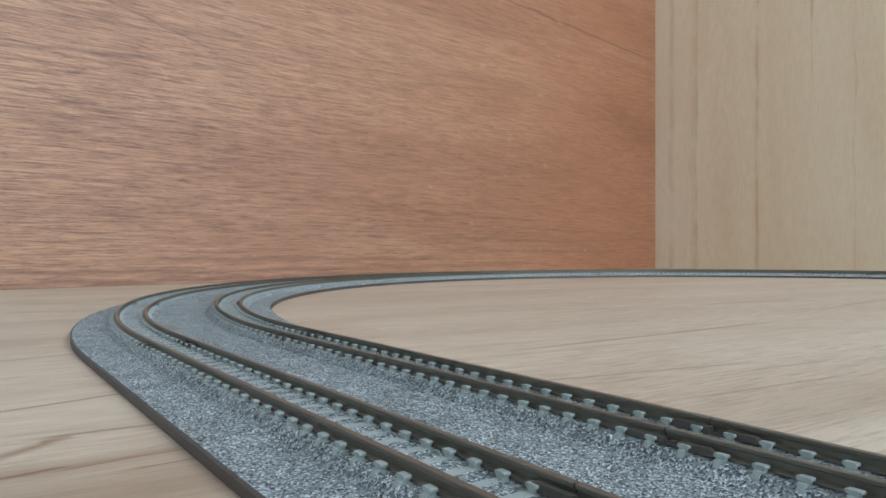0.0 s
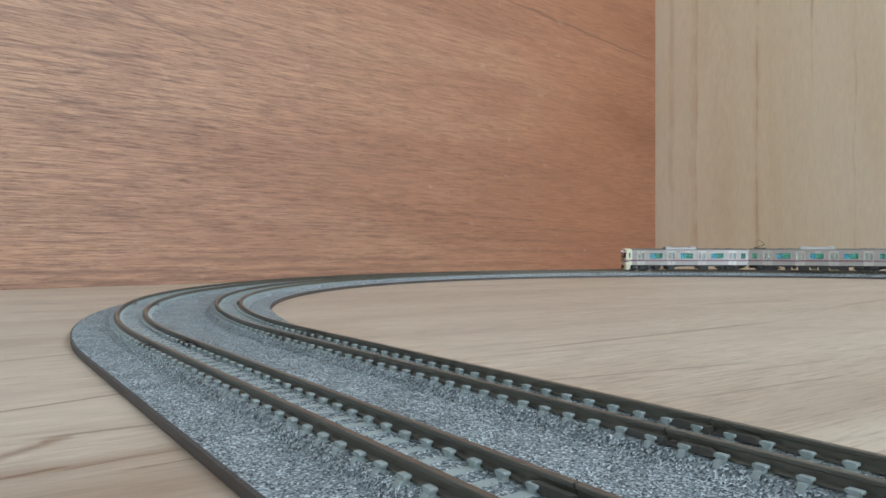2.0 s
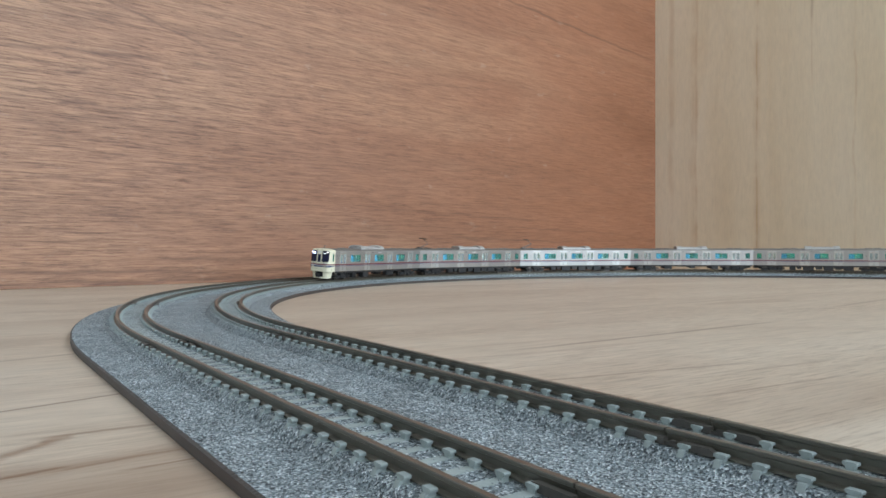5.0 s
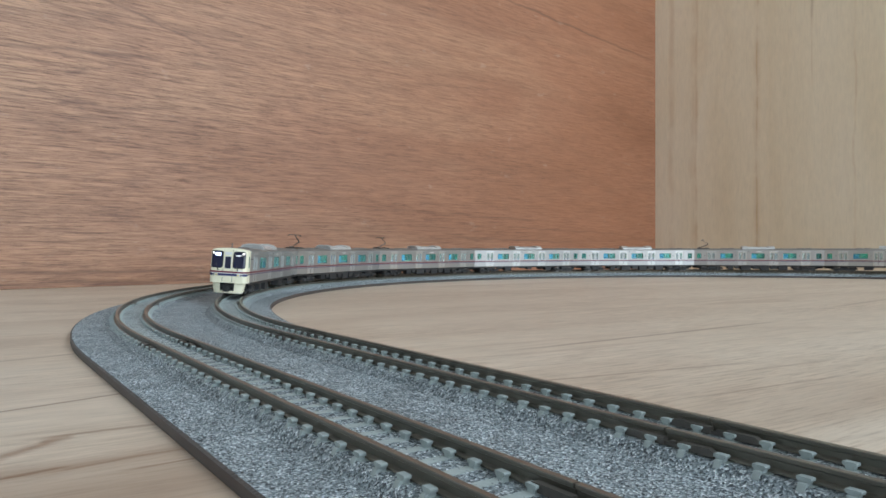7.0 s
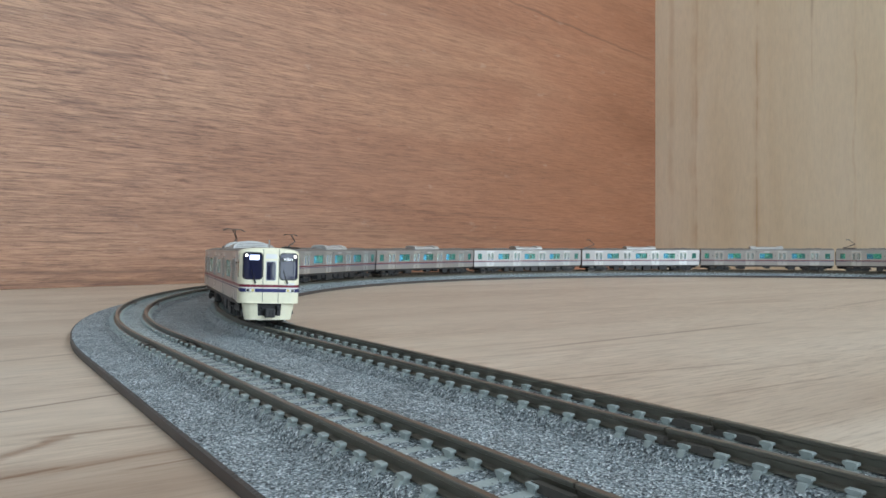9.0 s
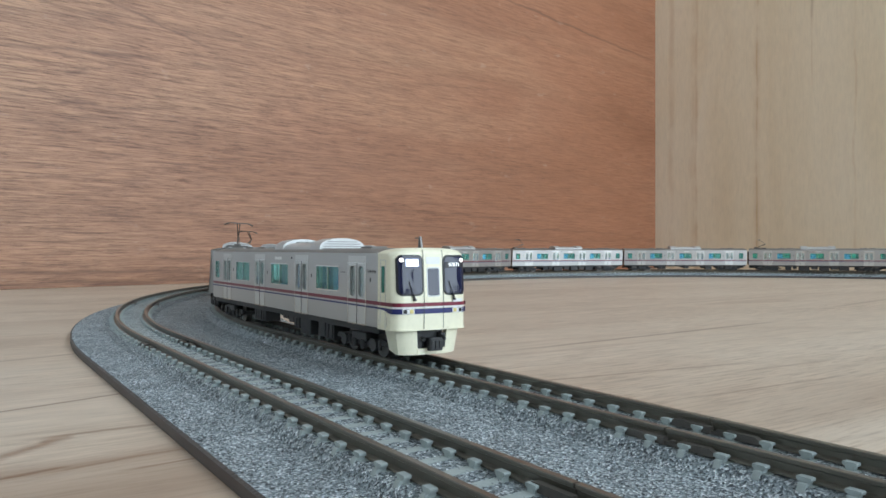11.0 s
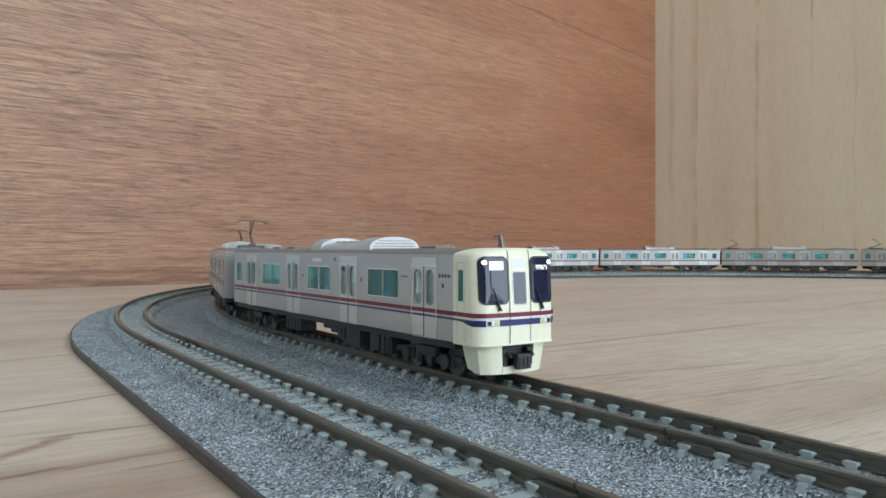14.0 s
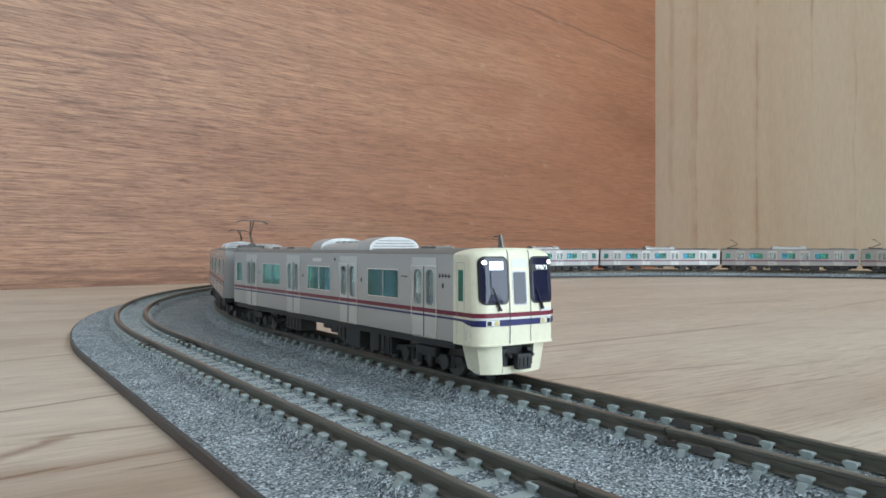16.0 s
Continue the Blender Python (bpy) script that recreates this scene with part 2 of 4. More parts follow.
def speckled(name, color, rough, metal=0.0, scale=900, amount=0.12, spec=0.5, bumpy=0.0):
    m, nt, b = material(name, color, rough, metal, spec)
    n1 = noise_tex(nt, coords(nt), scale, 4, 0.6)
    n2 = noise_tex(nt, coords(nt), scale / 14, 3, 0.5)
    col = mix(nt, color, ramp(nt, n1, [(0.3, gray(1 - amount)), (0.7, gray(1 + amount))]), 1.0, "MULTIPLY")
    col = mix(nt, col, ramp(nt, n2, [(0.3, gray(1 - amount)), (0.7, gray(1 + amount * 0.6))]), 1.0, "MULTIPLY")
    nt.links.new(col, b.inputs["Base Color"])
    nt.links.new(ramp(nt, n1, [(0.3, gray(max(rough - 0.06, 0))), (0.7, gray(rough + 0.06))]), b.inputs["Roughness"])
    if bumpy:
        bump(nt, b, n1, 0.4, bumpy)
    return m


def paint(name, color, rough, metal):
    """Even model paint with a faint large-scale unevenness."""
    m, nt, b = material(name, color, rough, metal, 0.5)
    n = noise_tex(nt, coords(nt), 40, 2, 0.5)
    nt.links.new(mix(nt, color, ramp(nt, n, [(0.3, gray(0.96)), (0.7, gray(1.03))]), 1.0, "MULTIPLY"), b.inputs["Base Color"])
    return m


def glow(name, color, strength):
    m, nt, b = material(name, color, 0.3)
    b.inputs["Emission Color"].default_value = (*color, 1)
    b.inputs["Emission Strength"].default_value = strength
    return m


def tinted_glass(name, color, rough=0.03, clear=1.0):
    m, nt, b = material(name, color, rough)
    b.inputs["Transmission Weight"].default_value = clear
    b.inputs["IOR"].default_value = 1.3
    return m


M_LAUAN = lauan()
TAN = (0.50, 0.27, 0.09)
M_PANEL = pale_ply("pale_plywood_upright", 0, upright_map, ((0.75, 0.61, 0.42), (0.80, 0.675, 0.495), (0.83, 0.72, 0.56)),
                   ((1, -0.163, 0.010, 0.008, (0, 0, 1), TAN, 0.26, 0), (1, -0.163, 0.0022, 0.008, (0, 0, 1), TAN, 0.42, 0), (1, -0.070, 0.004, 0.012, (0, 0, 1), TAN, 0.28, 0), (1, -0.066, 0.012, 0.02, (0, 0, 1), TAN, 0.22, 0),
                    (1, -0.028, 0.01, 0.01, (0, 0, 1), TAN, 0.26, 0), (1, -0.238, 0.004, 0.004, (0, 0, 1), (0.2, 0.09, 0.03), 0.85, 0.335), (1, -0.238, 0.0016, 0.004, (0, 0, 1), TAN, 0.3, 0.22), (1, -0.292, 0.003, 0.02, (0, 0, 1), TAN, 0.25, 0)), 0.07)
M_BOARD = pale_ply("pale_plywood_flat", radians(9), flat_map, ((0.60, 0.47, 0.36), (0.69, 0.565, 0.445), (0.755, 0.64, 0.525)), (), 0.38,
                   ((-1.012, -0.4702, -0.972, -0.4650, 0.0012, 0.75), (-1.006, -0.4948, -0.981, -0.4986, 0.0016, 0.55), (-1.016, -0.5060, -1.000, -0.4975, 0.0030, 0.6), (-1.004, -0.4985, -0.998, -0.4968, 0.0030, 0.5),
                    (-1.008, -0.5158, -0.985, -0.5168, 0.0009, 0.5), (-1.016, -0.5145, -1.003, -0.5150, 0.0011, 0.8), (-1.000, -0.5220, -0.980, -0.5236, 0.0008, 0.6), (-0.996, -0.3990, -0.966, -0.3962, 0.0016, 0.45),
                    (-0.985, -0.440, -0.955, -0.437, 0.0012, 0.3), (-0.880, -0.4775, -0.715, -0.4955, 0.0022, 0.6), (-0.915, -0.5130, -0.835, -0.5390, 0.0015, 0.55), (-0.860, -0.5415, -0.815, -0.5515, 0.0014, 0.4),
                    (-0.895, -0.5505, -0.840, -0.5625, 0.0011, 0.45), (-0.62, -0.4825, -0.51, -0.4818, 0.0030, 0.35), (-0.80, -0.40, -0.55, -0.425, 0.0025, 0.3), (-1.08, -0.517, -0.90, -0.550, 0.030, 0.42), (-1.06, -0.507, -0.94, -0.523, 0.006, 0.35), (-0.96, -0.557, -0.74, -0.600, 0.018, 0.22)), 0.55)
M_ROOM = speckled("room_wallpaper", (0.72, 0.73, 0.74), 0.85, 0, 60, 0.05)
M_CEIL = speckled("ceiling_paint", (0.75, 0.74, 0.72), 0.9, 0, 60, 0.04)
M_FLOOR = speckled("room_floor_wood", (0.34, 0.29, 0.24), 0.5, 0, 40, 0.2)
M_FRAME = speckled("window_frame_aluminium", (0.6, 0.6, 0.6), 0.35, 0.6, 300, 0.05)
M_BALLAST = ballast()
M_BASE = speckled("brown_roadbed_plastic", (0.085, 0.069, 0.062), 0.55, 0, 900, 0.2)
M_RAIL = paint("nickel_silver_rail", (0.175, 0.16, 0.13), 0.32, 0.55)
M_TIE = speckled("concrete_grey_tie", (0.43, 0.49, 0.48), 0.55, 0, 900, 0.12)
M_JOINER = speckled("dark_brown_joiner_plastic", (0.105, 0.094, 0.08), 0.45, 0, 900, 0.15)
M_SILVER = paint("silver_car_paint", (0.48, 0.48, 0.475), 0.30, 0.72)
M_DOOR = paint("bright_silver_door", (0.62, 0.63, 0.62), 0.3, 0.72)
M_CHROME = paint("bright_metal_trim", (0.78, 0.78, 0.77), 0.16, 0.95)
M_ROOF = speckled("grey_roof_paint", (0.21, 0.20, 0.185), 0.6, 0.1, 1200, 0.08)
M_AC = speckled("light_grey_cooler_paint", (0.55, 0.55, 0.54), 0.4, 0.3, 1200, 0.05)
M_CREAM = speckled("cream_paint", (0.88, 0.84, 0.64), 0.32, 0, 900, 0.03)
M_WHITE = speckled("white_print", (0.8, 0.8, 0.78), 0.4, 0, 900, 0.03)
M_RED = speckled("magenta_red_band", (0.19, 0.012, 0.035), 0.35, 0, 900, 0.05)
M_BLUE = speckled("navy_blue_band", (0.016, 0.022, 0.13), 0.35, 0, 900, 0.05)
M_BLACK = speckled("black_rubber", (0.012, 0.012, 0.014), 0.4, 0, 900, 0.1)
M_UNDER = speckled("dark_underframe", (0.03, 0.03, 0.031), 0.55, 0, 900, 0.2)
M_STEEL = speckled("blackened_wheel", (0.16, 0.15, 0.14), 0.35, 0.8, 900, 0.1)
M_SEAT = speckled("interior_plastic", (0.22, 0.24, 0.52), 0.6, 0, 900, 0.1)
M_GLASS = tinted_glass("green_tinted_glass", (0.32, 0.86, 0.77), 0.03, 0.9)
M_CLEAR = tinted_glass("clear_door_glass", (0.86, 0.97, 0.95), 0.08, 0.8)
M_CABGLASS, _nt, _b = material("dark_cab_glass", (0.010, 0.012, 0.04), 0.05, 0, 0.45)
M_CABGREEN, _nt, _b = material("green_cab_door_glass", (0.015, 0.16, 0.11), 0.06, 0, 0.5)
M_HEAD = glow("lit_headlight", (1.0, 0.97, 0.92), 3.0)
M_SIGN = glow("lit_destination_sign", (0.62, 0.72, 1.0), 3.0)
M_LED = glow("white_led_text", (0.9, 0.95, 1.0), 1.2)
M_AMBER = speckled("amber_marker_lens", (0.75, 0.62, 0.25), 0.2, 0, 900, 0.05)


# ---------------------------------------------------------------- mesh helpers, in millimetres
def part(name, bm, material_, parent=None, label="", smooth=False):
    """Links a bmesh as one mesh object; closes the bmesh."""
    bmesh.ops.recalc_face_normals(bm, faces=bm.faces[:])
    bmesh.ops.scale(bm, vec=(MM, MM, MM), verts=bm.verts[:])
    me = bpy.data.meshes.new(name)
    bm.to_mesh(me)
    bm.free()
    for mt in (material_ if isinstance(material_, (list, tuple)) else [material_]):
        me.materials.append(mt)
    if smooth:
        for p in me.polygons:
            p.use_smooth = True
    ob = new(name, me)
    if parent:
        ob.parent = parent
    if label:
        tagged(ob, label)
    return ob


def share(name, ob, parent, m):
    """Another object on the same mesh."""
    o = new(name, ob.data)
    o.parent = parent
    o.matrix_basis = m
    return o


def box(bm, x0, x1, y0, y1, z0, z1, bevel=0.0):
    r = bmesh.ops.create_cube(bm, size=1.0, matrix=Matrix.Translation(((x0 + x1) / 2, (y0 + y1) / 2, (z0 + z1) / 2)) @ Matrix.Diagonal((x1 - x0, y1 - y0, z1 - z0, 1)))
    if bevel:
        es = list({e for v in r["verts"] for e in v.link_edges})
        bmesh.ops.bevel(bm, geom=es, offset=bevel, segments=2, affect="EDGES", profile=0.6)
    return bm


def boxes(*dims, bevel=0.0):
    bm = bmesh.new()
    for d in dims:
        box(bm, *d, bevel=bevel)
    return bm


def tube(bm, a, b, r, seg=8, r2=None):
    a, b = Vector(a), Vector(b)
    d = b - a
    m = Matrix.Translation((a + b) / 2) @ d.to_track_quat("Z", "Y").to_matrix().to_4x4()
    bmesh.ops.create_cone(bm, cap_ends=True, segments=seg, radius1=r, radius2=r if r2 is None else r2, depth=d.length, matrix=m)
    return bm


def prism(bm, pts, place):
    """Closed solid between two outlines: place(p, 0) and place(p, 1)."""
    a = [bm.verts.new(place(p, 0)) for p in pts]
    b = [bm.verts.new(place(p, 1)) for p in pts]
    n = len(pts)
    bm.faces.new(a), bm.faces.new(b[::-1])
    for i in range(n):
        bm.faces.new((a[i], a[(i + 1) % n], b[(i + 1) % n], b[i]))
    return bm


def rounded(w, h, r, seg=5):
    """Outline of a rounded rectangle about the origin."""
    pts = []
    for cx, cy, a0 in ((w / 2 - r, h / 2 - r, 0), (-w / 2 + r, h / 2 - r, 90), (-w / 2 + r, -h / 2 + r, 180), (w / 2 - r, -h / 2 + r, 270)):
        for k in range(seg + 1):
            a = radians(a0 + 90 * k / seg)
            pts.append((cx + r * math.cos(a), cy + r * math.sin(a)))
    return pts


def ring(bm, outer, inner, place, d0, d1):
    """A frame between two outlines of equal count, from depth d0 to d1."""
    n = len(outer)
    v = [[bm.verts.new(place(p, d)) for p in pts] for pts, d in ((outer, d0), (inner, d0), (inner, d1), (outer, d1))]
    for i in range(n):
        j = (i + 1) % n
        for a, b in ((0, 1), (1, 2), (2, 3), (3, 0)):
            bm.faces.new((v[a][i], v[a][j], v[b][j], v[b][i]))
    return bm


# ---------------------------------------------------------------- the layout's boards and the room
def board_object(name, bm, mat, label):
    ob = part(name, bm, mat)
    ob.matrix_basis = pose(CORNER.x * MM, CORNER.y * MM, 0, 0, 0, BOARD_TURN)
    return tagged(ob, label, kind="structure")


# local x along E1, local -y along E2
board_object("floor", boxes((-2100, 1500, -2640, 400, -40, -12)), M_FLOOR, "brown wooden room floor under the layout board")
board_object("ground", boxes((-1820, 12, -2000, 12, -12, 0), bevel=0.6), M_BOARD, "pale plywood layout board with faint brown grain")
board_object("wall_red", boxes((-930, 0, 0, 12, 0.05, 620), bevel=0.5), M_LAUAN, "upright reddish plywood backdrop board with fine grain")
board_object("wall_pale", boxes((0, 12, -910, 12, 0.05, 620), bevel=0.5), M_PANEL, "upright pale plywood backdrop board with vertical streaks")
board_object("wall_north", boxes((-2100, 1500, 400, 500, -12, 2400)), M_ROOM, "off-white papered room wall")
board_object("wall_east", boxes((1500, 1600, -2640, 400, -12, 2400)), M_ROOM, "off-white papered room wall")
board_object("wall_west", boxes((-2200, -2100, -2640, 400, -12, 2400)), M_ROOM, "off-white papered room wall")
board_object("wall_south", boxes((-2100, WIN_A, -WIN_E2 - 90, -WIN_E2 + 10, -12, 2400), (WIN_B, 1500, -WIN_E2 - 90, -WIN_E2 + 10, -12, 2400),
                                 (WIN_A, WIN_B, -WIN_E2 - 90, -WIN_E2 + 10, -12, WIN_Z0), (WIN_A, WIN_B, -WIN_E2 - 90, -WIN_E2 + 10, WIN_Z1, 2400)), M_ROOM, "off-white papered room wall round the window")
board_object("ceiling", boxes((-2200, 1600, -2750, 500, 2400, 2450)), M_CEIL, "white painted ceiling")
_mid = (WIN_A + WIN_B) / 2
board_object("window_1", boxes((WIN_A, WIN_A + 40, -WIN_E2 - 20, -WIN_E2 + 16, WIN_Z0, WIN_Z1), (WIN_B - 40, WIN_B, -WIN_E2 - 20, -WIN_E2 + 16, WIN_Z0, WIN_Z1), (_mid - 30, _mid + 30, -WIN_E2 - 20, -WIN_E2 + 16, WIN_Z0, WIN_Z1),
                               (WIN_A + 40, WIN_B - 40, -WIN_E2 - 20, -WIN_E2 + 14, WIN_Z0, WIN_Z0 + 40), (WIN_A + 40, WIN_B - 40, -WIN_E2 - 20, -WIN_E2 + 14, WIN_Z1 - 40, WIN_Z1)), M_FRAME, "aluminium window frame")


# ---------------------------------------------------------------- track
def sweep(profile, s0, s1, step, off, closed=True, rough=None, mats=None):
    """A bmesh of the profile (lateral, z) carried along the track from s0 to s1."""
    n = max(2, int(round((s1 - s0) / step)) + 1)
    ss = np.linspace(s0, s1, n)
    bm = bmesh.new()
    rows = []
    for k, s in enumerate(ss):
        row = []
        for i, (o, z) in enumerate(profile):
            o, z = leaning(s, o, z)
            p, d = track_point(s, off + o)
            if rough is not None and rough[i]:
                z = z + random.gauss(0, rough[i])
                p = p + d * random.uniform(-0.08, 0.08)
            row.append(bm.verts.new((p.x, p.y, z)))
        rows.append(row)
    m = len(profile)
    for a, b in zip(rows[:-1], rows[1:]):
        for i in range(m if closed else m - 1):
            j = (i + 1) % m
            f = bm.faces.new((a[i], a[j], b[j], b[i]))
            if mats:
                f.material_index = mats[i]
    if closed:
        bm.faces.new(rows[0]), bm.faces.new(rows[-1][::-1])
    return bm


def ballast_z(o):
    a = abs(o)
    if a <= 7.4:
        return 4.05
    if a <= 8.8:
        return 4.05 - 1.75 * (a - 7.4) / 1.4
    return 2.3 - 0.25 * (a - 8.8) / 9.2


def roadbed_profile(step, side):
    """Brown rim on the free side; ballast up to the seam with the other track."""
    n = int(round(36.0 / step))
    top = [-18.0 + 36.0 * k / n for k in range(n + 1)]
    a = [(-18.45, 0.05), (-18.45, 2.0)] if side > 0 else [(-18.5, 0.05), (-18.5, 1.75)]
    b = [(19.7, 1.75), (19.7, 0.05)] if side > 0 else [(18.45, 2.0), (18.45, 0.05)]
    if side > 0:
        top += [18.6, 19.2]
    prof = a + [(o, ballast_z(o)) for o in top] + b
    rough = [0, 0.02] + [0.05] * len(top) + [0.02, 0]
    m0, m1 = (0, 1) if side > 0 else (1, 0)
    mats = [m0, m0] + [0] * (len(prof) - 5) + [m1, m1, 1]
    return prof, rough, mats


RAIL = [(-0.85, 4.25), (0.85, 4.25), (0.8, 4.5), (0.22, 4.75), (0.22, 5.6), (0.5, 5.78), (0.5, 6.2), (0.4, 6.3), (-0.4, 6.3), (-0.5, 6.2), (-0.5, 5.78), (-0.22, 5.6), (-0.22, 4.75), (-0.8, 4.5)]


def tie_mesh():
    bm = boxes((-7.0, 7.0, -0.95, 0.95, 3.3, 4.12))
    for r in (-5, 5):
        for d in (-1, 1):
            x = r + d * 1.5
            # clip: a broad cap on a narrow stem
            pts = [(-0.8, 5.1), (0.8, 5.1), (0.9, 4.95), (0.85, 4.7), (0.55, 4.55), (0.5, 3.9), (-0.5, 3.9), (-0.55, 4.55), (-0.85, 4.7), (-0.9, 4.95)]
            prism(bm, pts, lambda p, k: (x + (k - 0.5) * (1.0 if p[1] > 4.5 else 0.8), p[0], p[1]))
    # narrow tie ends on the ballast shoulder
    for d in (-1, 1):
        prism(bm, [(d * 6.9, 4.5), (d * 7.35, 4.4), (d * 7.75, 3.6), (d * 7.9, 2.9), (d * 6.9, 2.9)], lambda p, k: (p[0], (k - 0.5) * 0.95, p[1]))
    return bm


def joiner_mesh():
    bm = bmesh.new()
    for d in (-1, 1):
        # foot plate, and two cheeks with a slot between them
        prism(bm, [(-8.4, 4.2), (-8.4, 4.75), (-7.6, 5.25), (-3.2, 5.25), (-3.2, 4.2)], lambda p, k: (d * (0.55 + 0.95 * k), p[0], p[1]))
        prism(bm, [(-0.6, 4.2), (-0.6, 5.25), (5.4, 5.25), (6.8, 4.7), (6.8, 4.2)], lambda p, k: (d * (0.55 + 0.95 * k), p[0], p[1]))
        prism(bm, [(-3.2, 4.2), (-3.2, 4.7), (-0.6, 4.7), (-0.6, 4.2)], lambda p, k: (d * (0.55 + 0.7 * k), p[0], p[1]))
        box(bm, d * 1.0 - 0.3, d * 1.0 + 0.3, -2.3, -1.5, 4.6, 5.0)
    return bm


JOINTS = {1: [-440, -164, -14, 135, 441, 748, 1054, 1226, 1506, 1786, 2066, 2346, 2600], -1: [-440, -153.8, -14, 135, 441, 748, 1054, 1226, 1506, 1786, 2066, 2346, 2600]}
TIE_PITCH = 5.43
TIE_FIRST = {1: -137.1, -1: -136.1}
tie_source = None
joiner_source = None


def track_section(s0, s1, side):
    global tie_source, joiner_source
    off = side * 18.5
    thing = new("track_section")
    kind = "straight" if s1 <= 0 or s0 > 1200 else "canted curved"
    tagged(thing, f"{kind} {'outer' if side > 0 else 'inner'} model railway track on grey ballast roadbed", "model track", "track sections of the loop")
    near = -210 < s0 < 140
    prof, rough, mats = roadbed_profile(0.4 if near else 1.2, off)
    part("roadbed", sweep(prof, s0 + 0.1, s1 - 0.1, 0.5 if near else (2.4 if s0 < 1400 else 20), off, True, rough, mats), [M_BALLAST, M_BASE], thing)
    for o in (-5, 5):
        part("rail", sweep([(o + a, z) for a, z in RAIL], s0 + 0.12, s1 - 0.12, 2.5 if s0 < 1400 else 40, off), M_RAIL, thing, smooth=False)
    first = math.ceil((max(s0, -240) + 1.2 - TIE_FIRST[side]) / TIE_PITCH)
    last = math.floor((s1 - 1.2 - TIE_FIRST[side]) / TIE_PITCH)
    for k in range(first, last + 1):
        m = track_frame(TIE_FIRST[side] + k * TIE_PITCH, off) @ pose(0, 0, 0, 0, 0, random.uniform(-0.6, 0.6))
        if tie_source is None:
            tie_source = part("tie", tie_mesh(), M_TIE, thing)
            tie_source.matrix_basis = m
        else:
            share("tie", tie_source, thing, m)
    for o in (-5, 5):
        m = track_frame(s0 + 0.02, off) @ pose(-o * MM, 0, 0)
        if joiner_source is None:
            joiner_source = part("rail_joiner", joiner_mesh(), M_JOINER, thing)
            joiner_source.matrix_basis = m
        else:
            share("rail_joiner", joiner_source, thing, m)
    return thing


for side in (1, -1):
    for s0, s1 in zip(JOINTS[side][:-1], JOINTS[side][1:]):
        track_section(s0, s1, side)


# ---------------------------------------------------------------- the train; local x forward, y left, z up from the rail top, millimetres
HW, Z0, ZE, ZT = 9.35, 7.2, 23.2, 24.6
HALF = 66.5
PIVOT = 48.0                                    # bogie from the middle of its car


def roof_z(y):
    a = abs(y) / HW
    return ZE + (ZT - ZE) * (1 - a ** 2.6) ** 0.62


def shell_grid(bm, xs, zs, holes, y, thick):
    """A wall in the plane y with rectangular holes, given thickness inwards."""
    def holed(xm, zm):
        return any(a < xm < b and c < zm < d for a, b, c, d in holes)
    sgn = 1 if y > 0 else -1
    verts = {}
    def v(i, k, layer):
        key = (i, k, layer)
        if key not in verts:
            verts[key] = bm.verts.new((xs[i], y - sgn * thick * layer, zs[k]))
        return verts[key]
    nx, nz = len(xs) - 1, len(zs) - 1
    solid = [[not holed((xs[i] + xs[i + 1]) / 2, (zs[k] + zs[k + 1]) / 2) for k in range(nz)] for i in range(nx)]
    for i in range(nx):
        for k in range(nz):
            if not solid[i][k]:
                continue
            for layer in (0, 1):
                bm.faces.new((v(i, k, layer), v(i + 1, k, layer), v(i + 1, k + 1, layer), v(i, k + 1, layer)))
            for di, dk, a, b in ((-1, 0, (i, k), (i, k + 1)), (1, 0, (i + 1, k), (i + 1, k + 1)), (0, -1, (i, k), (i + 1, k)), (0, 1, (i, k + 1), (i + 1, k + 1))):
                ni, nk = i + di, k + dk
                if not (0 <= ni < nx and 0 <= nk < nz) or not solid[ni][nk]:
                    bm.faces.new((v(*a, 0), v(*b, 0), v(*b, 1), v(*a, 1)))


DOORS = (-47.7, -15.9, 15.9, 47.7)
WINS = ((-31.8, 13.4), (0.0, 13.4), (31.8, 13.4), (-60.2, 5.0), (60.2, 5.0))
LEAD_DOORS = (-49.6, -16.5, 16.6, 49.6)
LEAD_WINS = ((-33.05, 13.6), (0.05, 13.6), (33.1, 13.6), (-61.2, 5.0))
DW, DZ = 8.9, 22.3
WZ0, WZ1 = 14.2, 20.1

SHARED = {}


def cached(key, name, make, mat, parent, m, label="", smooth=False):
    """One mesh for all alike parts."""
    if key in SHARED:
        o = share(name, SHARED[key], parent, m)
    else:
        o = part(name, make(), mat, parent, smooth=smooth)
        o.matrix_basis = m
        SHARED[key] = o
    if label:
        tagged(o, label)
    return o


def side_pose(x, sgn):
    return pose(x * MM, sgn * HW * MM, 0, 0, 0, 0 if sgn < 0 else 180)


def window_mesh(w):
    bm = bmesh.new()
    z = (WZ0 + WZ1) / 2
    h = WZ1 - WZ0
    ring(bm, rounded(w + 0.16, h + 0.16, 0.5), rounded(w - 0.22, h - 0.22, 0.4), lambda p, d: (p[0], -d, z + p[1]), -0.35, 0.09)
    if w > 8:
        box(bm, -0.1, 0.1, -0.04, 0.3, WZ0 + 0.15, WZ1 - 0.15)
    return bm


def pane_mesh(w, z0, z1):
    return boxes((-w / 2, w / 2, 0.32, 0.62, z0, z1))


